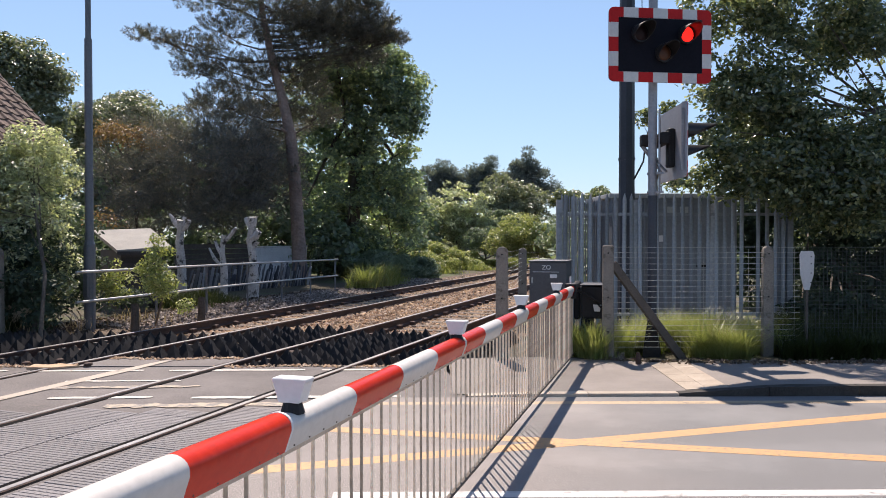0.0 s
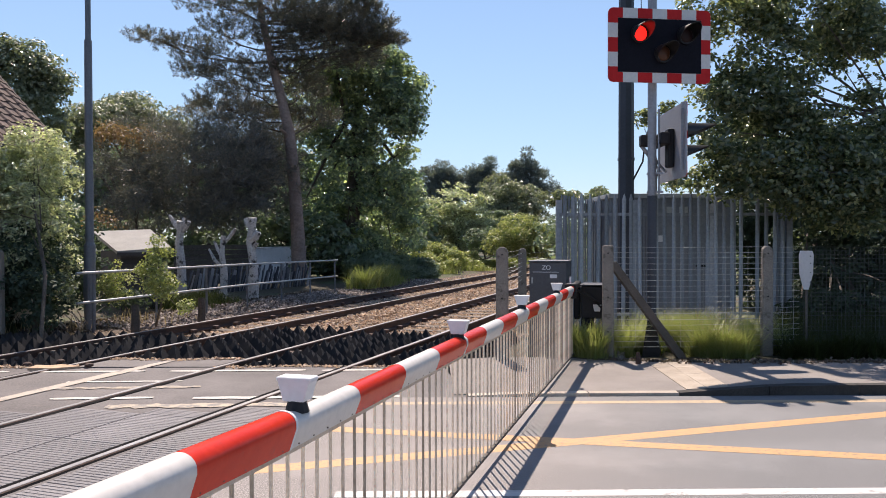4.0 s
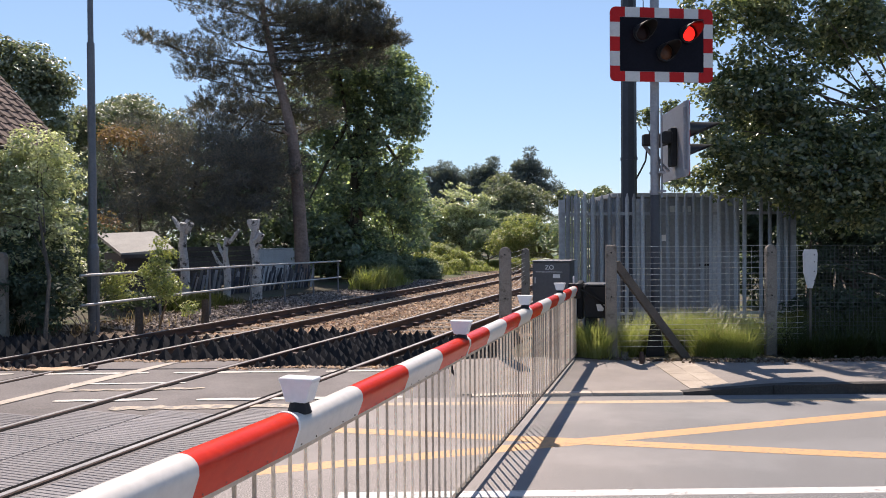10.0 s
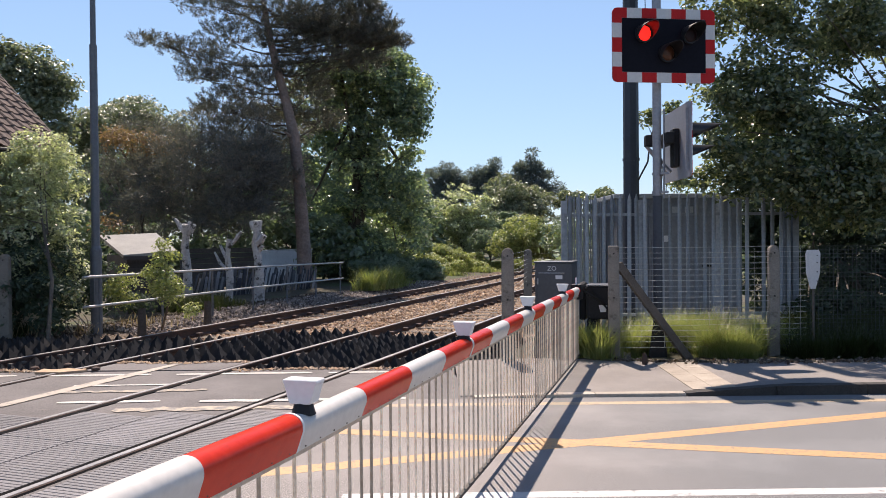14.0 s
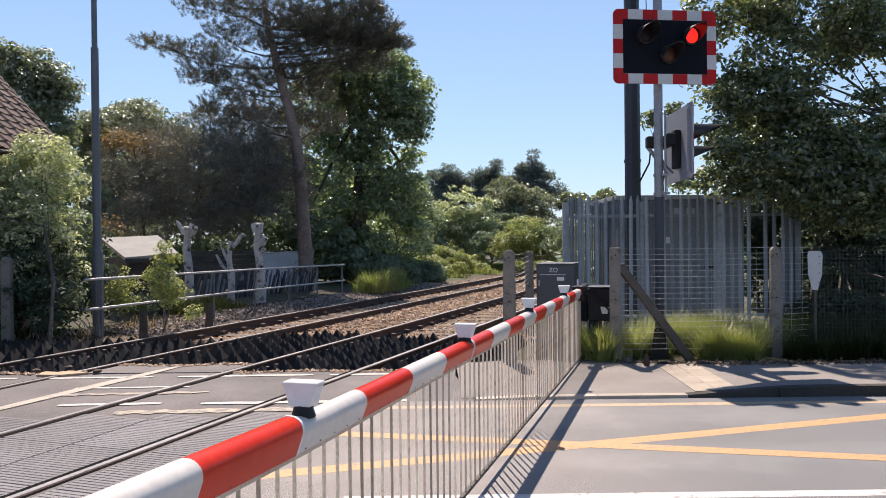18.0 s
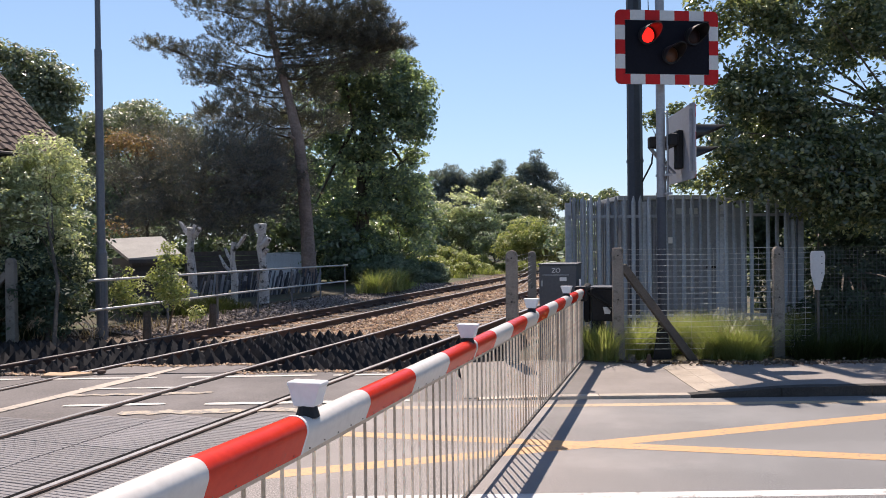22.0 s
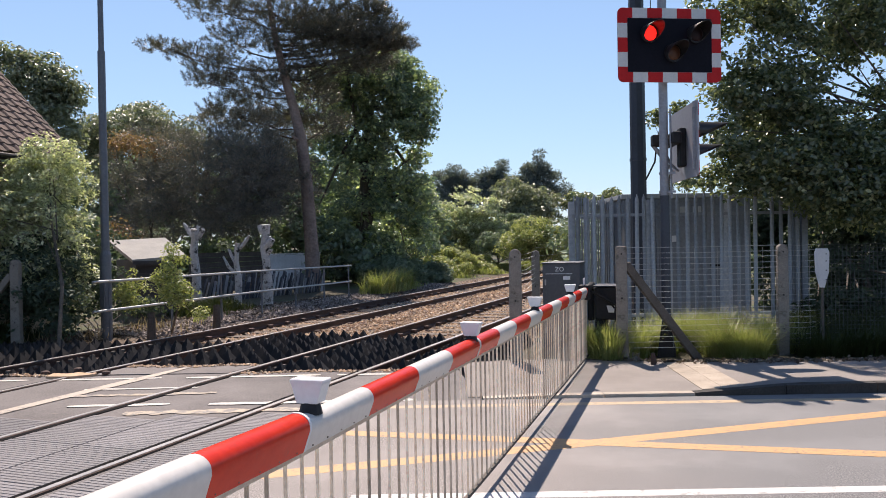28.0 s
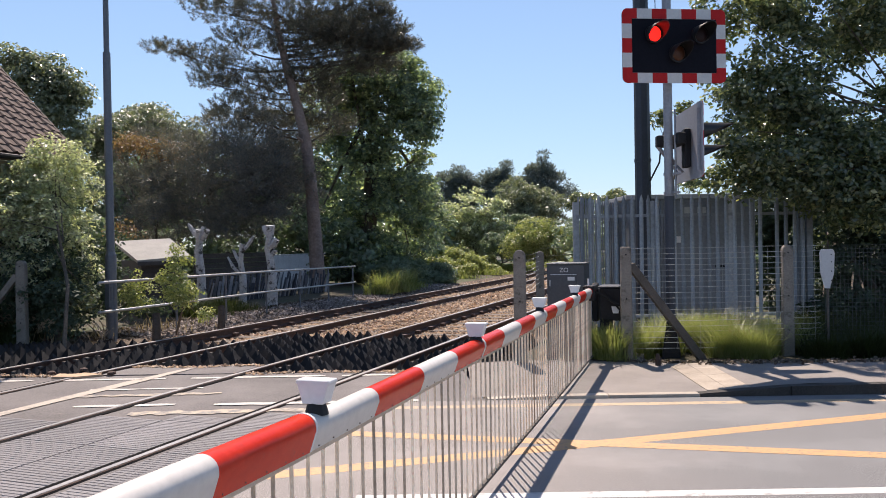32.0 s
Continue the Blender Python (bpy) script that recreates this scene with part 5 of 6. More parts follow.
birch(*(-12.89, 17.41, 0.85)[:2], 2.05, 0.12, [(2.7, 0.86, 0.42, 0.05), (0.35, 0.84, 0.30, 0.07), (1.2, 0.9, 0.25, 0.05)], 1)
birch(*(-12.10, 18.19, 0.84)[:2], 1.65, 0.09, [(0.5, 0.85, 0.4, 0.05), (2.4, 0.6, 0.45, 0.04), (2.9, 0.45, 0.5, 0.035)], 2)
birch(*(-11.33, 18.43, 0.84)[:2], 2.15, 0.13, [(2.7, 0.88, 0.2, 0.10), (0.3, 0.72, 0.2, 0.11), (0.1, 0.6, 0.16, 0.07)], 3)


def lattice_sheets():
    """Old sheets and stakes leaning behind the railing."""
    rng = np.random.default_rng(8)
    for i in range(96):
        f = i / 95
        p = Vector((-13.67, 18.62, 0.00)).lerp(Vector((-12.57, 23.85, 0.00)), f)
        t = thing("leaning_stake", "grey weathered stake leaning behind the railing", "stake", pose(p.x + rng.uniform(-0.1, 0.1), p.y, -0.05, rng.uniform(-8, 8), rng.uniform(2, 20), rng.uniform(0, 40)), "leaning stakes")
        half = rng.uniform(0.014, 0.045)
        part("stake", box(-half, -0.010, 0, half, 0.010, rng.uniform(0.5, 0.92), 0.004), (SLAT, SLAT, LAMP_COLUMN, GALV_POLE)[i % 4], t)


lattice_sheets()


def house():
    eave = Vector((-11.97, 12.49, 3.31))
    t = thing("house", "house with brown tiled roof and cream wall behind the shrubs", "house", pose(eave.x, eave.y, 0))
    part("wall", box(-6.5, -9, -0.1, -0.35, -0.25, eave.z - 0.06), RENDER_WALL, t)
    z = eave.z
    roof = part("roof", extrude_profile([(0.0, z), (-3.4, z + 3.2), (-6.8, z), (-6.8, z - 0.1), (-3.4, z + 3.08), (0.0, z - 0.1)], -9.2, 0.0), ROOF_TILE, t)
    part("bargeboard", extrude_profile([(0.02, z - 0.12), (-3.4, z + 3.10), (-3.4, z + 3.28), (0.02, z + 0.04)], 0.004, 0.035), STRUT, t)
    part("gutter", tube([(0.06, -9.2, z - 0.03), (0.06, 0.02, z - 0.03)], 0.05, 8), BLACK, t)
    roll = [(0.0, 0.03), (0.03, 0.052), (0.07, 0.052), (0.10, 0.03), (0.17, 0.018), (0.255, 0.024), (0.255, 0.006), (0.17, 0.0), (0.10, 0.012), (0.07, 0.034), (0.03, 0.034), (0.0, 0.012)]
    tile = mesh_from("roof_tile", extrude_profile(roll, 0.0, 0.30, "x"), ROOF_TILE)
    tilt = math.degrees(math.atan2(3.2, 3.4))
    run = math.hypot(3.2, 3.4)
    for r in range(19):
        for c in range(15):
            o = part("roof_tile", tile, None, roof)
            d = (r + 1) * run / 20 + 0.10
            o.matrix_basis = pose(-d * 3.4 / run, -0.20 - c * 0.255, z + d * 3.2 / run + 0.006, 0, tilt - 5, random.uniform(-0.6, 0.6))

house()


# ---- trees, shrubs, grass ----
def scots_pine(rng):
    base = Vector((-14.80, 27.60, 0.00))
    t = thing("scots_pine", "tall scots pine with a leaning reddish trunk", "tree", pose(*base))
    stem = [Vector(p) - base for p in ((-12.96, 24.20, 0.13), (-13.02, 24.20, 1.62), (-13.16, 24.18, 3.81), (-13.32, 24.16, 5.30), (-13.63, 24.08, 6.69), (-13.91, 24.00, 7.79), (-14.18, 23.93, 9.08), (-14.50, 23.86, 11.17))]
    part("trunk", tube(stem, [0.29, 0.25, 0.22, 0.20, 0.17, 0.15, 0.12, 0.05], 10), PINE_BARK, t, smooth=True)
    part("branch_stub", tube([Vector((-13.34, 24.15, 5.20)) - base, Vector((-13.42, 23.70, 5.38)) - base], [0.07, 0.04], 6), PINE_BARK, t)
    blobs = ((-14.15, 23.95, 9.81, 1.39, 0.48), (-13.06, 24.82, 9.72, 1.42, 0.53), (-11.68, 24.73, 9.02, 1.39, 0.48), (-10.64, 25.05, 8.66, 0.89, 0.32), (-9.79, 25.32, 8.54, 0.36, 0.20), (-15.38, 23.55, 8.82, 1.19, 0.40), (-16.70, 23.12, 8.34, 1.19, 0.22), (-17.60, 22.32, 8.49, 0.82, 0.14), (-15.65, 22.92, 7.67, 1.17, 0.33), (-16.51, 23.17, 7.43, 0.80, 0.20), (-14.90, 23.68, 6.99, 1.09, 0.48), (-16.04, 23.83, 6.38, 1.01, 0.53), (-12.44, 24.47, 7.99, 1.29, 0.52), (-13.48, 24.15, 8.78, 1.19, 0.60), (-14.30, 24.19, 7.66, 0.80, 0.52), (-13.24, 24.73, 7.50, 0.91, 0.53), (-11.12, 25.42, 8.10, 0.81, 0.49), (-13.59, 24.15, 11.37, 2.58, 0.99), (-15.86, 23.41, 9.87, 1.39, 0.36), (-16.52, 23.21, 10.47, 1.19, 0.40), (-11.31, 24.86, 10.17, 0.99, 0.32), (-15.25, 24.60, 5.96, 1.03, 0.62), (-13.29, 25.24, 6.99, 0.82, 0.45), (-12.52, 25.09, 9.04, 1.22, 0.53), (-11.54, 25.60, 8.48, 1.02, 0.49), (-10.55, 25.61, 9.32, 0.61, 0.28), (-14.07, 24.98, 6.27, 0.95, 0.45), (-13.03, 25.62, 6.00, 0.83, 0.42))
    inner = [b for b in blobs if b[0] > -15.7 and b[2] > 8.0]
    blobs = blobs + tuple(filled(inner, rng, 8, 2.3, 0.85)[len(inner):])
    pts, ways = [], []
    for k, b in enumerate(blobs):
        c = Vector(b[:3]) - base
        h = min(max(c.z - 0.5 - 0.3 * rng.random(), stem[3].z), stem[7].z)
        for s0, s1 in zip(stem, stem[1:]):
            if s0.z <= h <= s1.z:
                start = s0.lerp(s1, (h - s0.z) / (s1.z - s0.z))
        mid = start.lerp(c, 0.55) + Vector((*rng.normal(0, 0.16, 2), -0.25 + 0.3 * rng.random()))
        near, out = start.lerp(mid, 0.5) + Vector((*rng.normal(0, 0.08, 2), -0.10)), mid.lerp(c, 0.55) + Vector((*rng.normal(0, 0.10, 2), -0.06))
        part("limb", tube([start, near, mid, out, c], [0.036, 0.030, 0.024, 0.017, 0.008], 6), BARK, t, smooth=True)
        for q in range(4):
            e = c + Vector(unit(rng, 1)[0]) * b[3] * 0.75
            e.z = c.z + (e.z - c.z) * b[4] / b[3]
            part("twig", tube([mid.lerp(c, 0.5), c.lerp(e, 0.4), e], [0.02, 0.014, 0.006], 5), BARK, t)
        n = int(55 + 370 * b[3] * b[4])
        d = unit(rng, n)
        tuft = np.array(c) + d * rng.random((n, 1)) ** 0.4 * np.array([b[3], b[3], b[4]]) * 1.04
        shoot = d * np.array([0.8, 0.8, 0.35]) + np.array([0, 0, 0.55]) + 0.35 * unit(rng, n)
        shoot /= np.linalg.norm(shoot, axis=1, keepdims=True)
        m = 26
        up = np.repeat(shoot, m, 0)
        way = up * 0.75 + unit(rng, n * m) * 0.75
        way /= np.linalg.norm(way, axis=1, keepdims=True)
        pts.append(np.repeat(tuft, m, 0) + up * rng.uniform(0, 0.24, (n * m, 1)) + way * 0.06)
        ways.append(way)
    pts, ways = np.concatenate(pts), np.concatenate(ways)
    part("crown", leaf_mesh("crown", pts, 0.13, NEEDLE, rng, 0.115, None, ways, 0.1), None, t)


def outbuilding():
    base = Vector((-15.64, 42.48, 0.00))
    t = thing("outbuilding", "small far outbuilding with a grey pitched roof", "outbuilding", pose(base.x, base.y, 0, 0, 0, 35))
    part("wall", box(-0.8, -0.7, -0.1, 0.8, 0.7, 1.05), RENDER_WALL, t)
    part("gable", extrude_profile([(-0.72, 1.05), (0.72, 1.05), (0.0, 1.55)], -0.7, 0.7, "x"), TIMBER, t)
    part("roof", extrude_profile([(-0.9, 0.98), (0.0, 1.62), (0.9, 0.98), (0.9, 0.92), (0.0, 1.55), (-0.9, 0.92)], -0.95, 0.95, "x"), CABINET_LID, t)


outbuilding()


def greenery():
    R = np.random.default_rng
    # crown includes unseen boughs behind and above, added to shade hedge and footway
    tree("roadside_tree", "large leafy broadleaf tree overhanging the palings", "tree", (4.25, 14.67, 0.00),
         [(0.59, 13.04, 5.09, 0.34, 0.38), (1.16, 13.43, 5.06, 0.50, 0.46), (1.76, 13.51, 5.12, 0.50, 0.41), (2.47, 13.84, 5.06, 0.46, 0.37), (2.97, 13.89, 4.72, 0.32, 0.36), (2.42, 14.03, 4.47, 0.28, 0.24), (2.76, 14.02, 3.94, 0.33, 0.24), (1.00, 12.95, 4.24, 0.42, 0.37), (1.57, 13.34, 4.38, 0.45, 0.45), (0.49, 12.67, 3.76, 0.33, 0.25), (0.95, 12.82, 3.61, 0.39, 0.35), (1.54, 13.00, 3.52, 0.48, 0.39), (2.00, 13.14, 3.21, 0.44, 0.33), (2.77, 13.49, 3.22, 0.44, 0.34), (0.38, 12.52, 3.17, 0.30, 0.30), (0.69, 12.51, 2.71, 0.52, 0.34), (0.16, 12.44, 2.42, 0.28, 0.16), (1.34, 12.61, 2.70, 0.51, 0.38), (1.97, 12.71, 2.52, 0.51, 0.38), (2.62, 12.91, 2.52, 0.51, 0.42), (0.78, 12.64, 2.30, 0.48, 0.14), (1.52, 12.77, 2.24, 0.43, 0.17), (2.16, 12.86, 2.10, 0.47, 0.24), (2.91, 13.21, 1.93, 0.52, 0.34), (3.41, 13.69, 3.00, 0.53, 0.62), (3.78, 14.25, 4.33, 0.46, 0.55), (0.76, 13.69, 2.72, 0.57, 0.38), (1.49, 14.02, 2.73, 0.57, 0.38), (2.21, 14.25, 2.73, 0.57, 0.43), (2.94, 14.48, 2.64, 0.57, 0.43), (0.67, 13.67, 3.29, 0.42, 0.36), (2.91, 14.82, 5.09, 0.58, 0.49), (2.26, 14.61, 4.95, 0.49, 0.44), (1.37, 15.67, 2.98, 0.75, 0.38), (2.39, 15.99, 3.14, 0.85, 0.49), (3.40, 16.31, 3.04, 0.85, 0.53), (1.15, 15.40, 3.65, 0.53, 0.38), (2.04, 14.35, 6.09, 1.05, 0.48), (3.13, 14.70, 6.09, 0.86, 0.48), (1.12, 14.06, 6.00, 0.57, 0.38), (0.50, 12.50, 5.95, 0.55, 0.36), (1.10, 12.60, 5.95, 0.55, 0.36), (0.90, 12.30, 6.60, 0.70, 0.40), (1.70, 12.70, 6.70, 0.70, 0.45), (2.18, 13.74, 2.40, 0.46, 0.37), (2.79, 14.16, 2.69, 0.46, 0.42), (1.77, 13.82, 2.10, 0.37, 0.24), (2.78, 14.36, 1.91, 0.42, 0.38), (2.39, 14.03, 3.16, 0.46, 0.37), (2.22, 14.59, 1.83, 0.39, 0.29), (0.11, 13.08, 4.34, 0.24, 0.37), (-0.02, 13.05, 5.17, 0.18, 0.24), (0.29, 13.36, 4.81, 0.24, 0.32), (1.51, 13.74, 3.35, 0.42, 0.37)],
         LEAF_LIME, 74000, 0.09, 0.2, R(11), twig=0.22, clumps=26, aspect=0.62, limbs=27, limb_r=0.17, stem_top=(3.55, 15.03, 5.09), upper=0.6, gaps=(22, 1.4))
    tree("hedge_tree", "dense hedge of shrubs behind the mesh fence, coloured dark for canopy shade", "hedge", (3.19, 15.65, 0.00),
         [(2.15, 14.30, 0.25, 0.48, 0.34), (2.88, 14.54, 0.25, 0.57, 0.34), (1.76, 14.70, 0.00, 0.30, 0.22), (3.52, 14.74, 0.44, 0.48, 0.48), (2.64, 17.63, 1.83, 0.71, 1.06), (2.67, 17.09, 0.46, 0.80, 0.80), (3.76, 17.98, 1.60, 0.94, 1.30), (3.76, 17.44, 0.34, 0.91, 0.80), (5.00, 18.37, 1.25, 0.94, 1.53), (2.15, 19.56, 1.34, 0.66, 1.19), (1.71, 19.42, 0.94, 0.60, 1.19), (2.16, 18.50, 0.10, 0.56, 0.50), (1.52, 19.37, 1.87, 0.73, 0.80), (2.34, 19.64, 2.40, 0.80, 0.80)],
         LEAF_SHADED, 74000, 0.10, 0.08, R(12), twig=0.28, clumps=50, upper=0.5)
    tree("branch_tip", "leafy spray of a small tree behind the column", "tree", (-0.99, 22.64, 0.00), [(-0.96, 18.62, 4.32, 0.24, 0.21), (-0.45, 18.78, 4.65, 0.19, 0.13), (-0.23, 16.73, 2.66, 0.26, 0.14)], LEAF_LIME, 900, 0.10, 0.03, R(42), twig=0.2, clumps=8)
    tree("tall_shrub", "tall grey-green shrub with reddish stems beside the lamp column", "shrub", (-9.64, 9.51, 0.00),
         [(-11.36, 11.11, 3.22, 0.57, 0.35), (-11.26, 11.14, 2.83, 0.77, 0.77), (-11.32, 10.58, 1.79, 0.89, 1.09), (-11.21, 11.45, 1.81, 0.46, 1.16), (-11.04, 11.59, 0.54, 0.23, 0.64), (-12.53, 10.91, 2.2, 0.9, 1.0)],
         LEAF_SHRUB, 21000, 0.085, 0.03, R(13), twig=0.2, clumps=48, aspect=0.42, limbs=12, upper=0.6, gaps=(5, 1.6))
    # lower front of the tall shrub; its shade is in the leaf colour
    tree("shaded_shrub", "lower leaves of the taller shrub, coloured dark for their shade", "shrub", (-10.62, 10.36, -0.00),
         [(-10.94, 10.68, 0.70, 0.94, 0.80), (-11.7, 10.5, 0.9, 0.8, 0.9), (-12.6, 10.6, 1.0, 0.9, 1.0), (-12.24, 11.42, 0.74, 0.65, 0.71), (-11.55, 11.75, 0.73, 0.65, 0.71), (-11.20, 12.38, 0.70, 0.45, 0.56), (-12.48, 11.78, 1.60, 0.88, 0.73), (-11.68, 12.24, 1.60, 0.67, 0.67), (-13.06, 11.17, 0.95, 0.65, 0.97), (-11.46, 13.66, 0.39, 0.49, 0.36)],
         LEAF_SHADED, 20000, 0.09, 0.04, R(43), twig=0.25, clumps=30, limbs=6, upper=0.6)
    tree("young_shrub", "thin young leafy shrub growing in the gravel", "shrub", (-9.66, 12.28, -0.00),
         [(-8.94, 11.43, 1.39, 0.16, 0.34), (-9.04, 11.39, 0.89, 0.26, 0.30), (-8.81, 11.46, 0.64, 0.22, 0.26), (-10.63, 12.35, 0.71, 0.24, 0.44), (-8.64, 11.72, 0.29, 0.12, 0.12)],
         LEAF_BRIGHT, 3600, 0.062, 0.018, R(14), twig=0.15, clumps=22, limbs=11, upper=0.5)
    scots_pine(R(15))
    for k, (blobs, base) in enumerate((([(-41.18, 35.24, 4.72, 3.05, 3.39), (-36.49, 35.68, 4.32, 2.98, 2.98)], (-38.57, 35.20, 0.00)), ([(-32.70, 36.88, 4.48, 2.65, 2.82), (-29.23, 37.99, 4.65, 2.65, 2.82)], (-30.95, 37.62, 0.00)), ([(-25.75, 39.09, 4.65, 2.65, 2.82), (-22.28, 40.19, 4.65, 2.65, 2.98)], (-24.28, 39.74, 0.00)), ([(-19.12, 41.19, 4.32, 2.65, 2.98), (-16.95, 42.91, 3.36, 2.03, 2.37), (-16.00, 45.29, 2.20, 1.41, 1.59)], (-17.93, 41.75, 0.00)))):
        tree("woodland_tree", "dark woodland trees standing behind the conifers", "tree", base, blobs, UNDERGROWTH, 16000, 0.38, 0.2, R(70 + k), twig=0.8, clumps=60, limbs=4, group="woodland behind", gaps=(6, 6.0))
    tree("dark_conifer", "dense dark conifer hedge in shade", "tree", (-19.69, 27.01, 0.00),
         [(-19.65, 24.24, 4.72, 1.82, 1.60), (-16.28, 22.67, 3.57, 2.15, 2.15), (-14.52, 22.72, 5.26, 1.34, 1.05), (-13.78, 21.89, 3.83, 1.38, 1.47), (-19.95, 23.07, 3.48, 1.03, 1.44), (-18.23, 25.76, 6.27, 0.88, 0.88), (-18.77, 23.44, 2.45, 1.86, 1.03), (-15.44, 26.12, 6.08, 0.98, 1.19), (-15.02, 26.23, 4.45, 1.09, 1.30), (-17.55, 22.65, 3.64, 1.19, 0.99), (-15.74, 23.25, 4.91, 0.89, 0.80), (-14.33, 23.72, 4.60, 0.89, 0.80), (-13.77, 23.89, 3.40, 1.09, 1.19), (-14.72, 22.52, 2.58, 1.53, 0.96), (-14.37, 25.81, 5.45, 0.85, 0.85), (-16.97, 22.85, 5.03, 0.80, 0.50)],
         NEEDLE_DARK, 85000, 0.15, 0.2, R(16), twig=0.40, clumps=34, aspect=0.16, upper=0.6, gaps=(8, 4.0))
    tree("copper_shrub", "copper-leaved shrub between the conifers", "shrub", (-18.88, 22.94, -0.00), [(-18.93, 22.90, 5.17, 1.22, 0.45), (-18.16, 23.14, 4.82, 0.71, 0.36), (-17.27, 19.71, 2.06, 0.35, 0.42)], LEAF_BROWN, 2600, 0.12, 0.05, R(17), twig=0.5, clumps=10)
    tree("broadleaf_tree", "tall dark green broadleaf tree beside the railway", "tree", (-14.32, 30.83, -0.00),
         [(-12.76, 30.66, 7.71, 1.46, 1.46), (-11.53, 31.05, 7.96, 0.97, 1.34), (-11.37, 31.09, 6.74, 0.73, 0.97), (-14.03, 30.24, 6.62, 1.58, 1.46), (-12.17, 30.82, 5.65, 1.34, 1.34), (-13.79, 30.29, 4.55, 1.58, 1.46), (-12.17, 30.80, 3.82, 1.26, 1.22), (-15.65, 30.24, 5.34, 1.23, 1.48), (-15.17, 29.83, 2.85, 1.70, 1.46), (-13.32, 30.41, 2.61, 1.70, 1.46), (-11.93, 30.84, 1.88, 1.22, 1.09), (-11.43, 31.03, 3.95, 0.83, 1.07), (-11.62, 32.00, 2.64, 0.85, 1.10), (-16.01, 30.67, 7.27, 1.38, 1.38), (-14.03, 29.64, 1.16, 1.68, 0.96), (-13.60, 28.73, 9.02, 0.97, 0.83), (-12.72, 29.01, 8.54, 1.02, 0.87), (-14.05, 29.10, 7.96, 0.92, 0.97), (-15.41, 29.71, 8.41, 0.97, 0.97), (-12.40, 30.70, 9.11, 1.09, 1.09), (-13.29, 30.95, 10.34, 0.99, 0.86), (-11.61, 30.95, 7.40, 0.83, 1.22), (-11.47, 31.32, 8.43, 0.59, 0.83), (-11.31, 31.04, 6.62, 0.53, 0.68), (-12.01, 30.28, 6.48, 1.08, 0.96), (-13.77, 30.78, 8.74, 1.23, 1.11)],
         LEAF_DARK, 54000, 0.17, 0.35, R(18), twig=0.42, clumps=26, aspect=0.62, limbs=16, upper=0.6, gaps=(9, 3.5))
    tree("background_tree", "leafy green tree behind the tiled roof", "tree", (-30.22, 29.51, -0.00), [(-26.50, 26.31, 8.44, 0.68, 0.97), (-27.24, 26.07, 7.59, 0.97, 1.22), (-27.82, 25.90, 9.17, 0.83, 1.09), (-25.24, 25.63, 6.47, 0.52, 0.99), (-29.10, 25.49, 8.68, 1.22, 1.94), (-26.15, 26.19, 8.89, 0.83, 0.87), (-25.76, 26.32, 8.28, 0.53, 0.83), (-26.73, 25.99, 7.93, 1.09, 1.09), (-26.04, 26.21, 7.19, 0.83, 0.97), (-27.30, 25.82, 9.27, 0.53, 0.49), (-27.99, 25.60, 9.89, 0.53, 0.53)], LEAF_GREY, 17000, 0.17, 0.25, R(19), twig=0.55, clumps=20, aspect=0.62, upper=0.6, gaps=(2, 3.0))
    tree("background_tree", "grey-green tree line behind the conifers", "tree", (-26.82, 30.59, -0.00), [(-27.18, 29.22, 6.42, 1.19, 1.46), (-27.09, 31.36, 7.38, 1.68, 1.12), (-25.99, 33.80, 6.95, 1.77, 1.18), (-27.40, 33.37, 8.43, 1.03, 0.59)], LEAF_GREY, 22000, 0.17, 0.2, R(20), twig=0.7, clumps=22, upper=0.6, gaps=(3, 4.0))
    far = [("far_pine", "dark pine on the skyline", NEEDLE_HAZY, [(-22.61, 71.62, 8.58, 0.66, 0.77), (-23.34, 71.37, 7.81, 0.99, 0.99), (-21.86, 71.83, 7.37, 1.10, 0.99), (-22.91, 71.48, 5.87, 1.77, 1.33), (-21.07, 72.07, 5.87, 1.44, 1.44), (-24.50, 71.00, 7.25, 1.33, 1.44), (-24.49, 70.98, 5.60, 1.33, 1.33)], 21),
           ("far_pine", "dark pine on the skyline", NEEDLE_HAZY, [(-18.50, 72.92, 9.02, 0.61, 0.72), (-19.24, 72.68, 8.25, 0.88, 0.77), (-18.08, 73.04, 7.92, 0.88, 0.88), (-19.44, 72.59, 6.70, 1.22, 1.22), (-18.07, 73.02, 6.04, 1.44, 1.44), (-20.18, 72.37, 7.37, 0.88, 0.99), (-19.22, 72.65, 5.49, 1.66, 1.22)], 22),
           ("far_pine", "dark pine on the skyline", NEEDLE_HAZY, [(-14.33, 71.11, 9.47, 0.42, 0.74), (-14.83, 70.93, 8.51, 0.74, 0.74), (-13.92, 71.22, 7.98, 0.85, 0.85), (-15.68, 70.65, 7.45, 0.95, 0.85), (-13.00, 71.49, 6.92, 0.95, 0.95), (-14.67, 70.95, 6.23, 1.59, 1.38), (-12.14, 71.75, 5.70, 0.95, 1.27), (-16.18, 70.47, 6.23, 1.06, 1.27)], 23)]
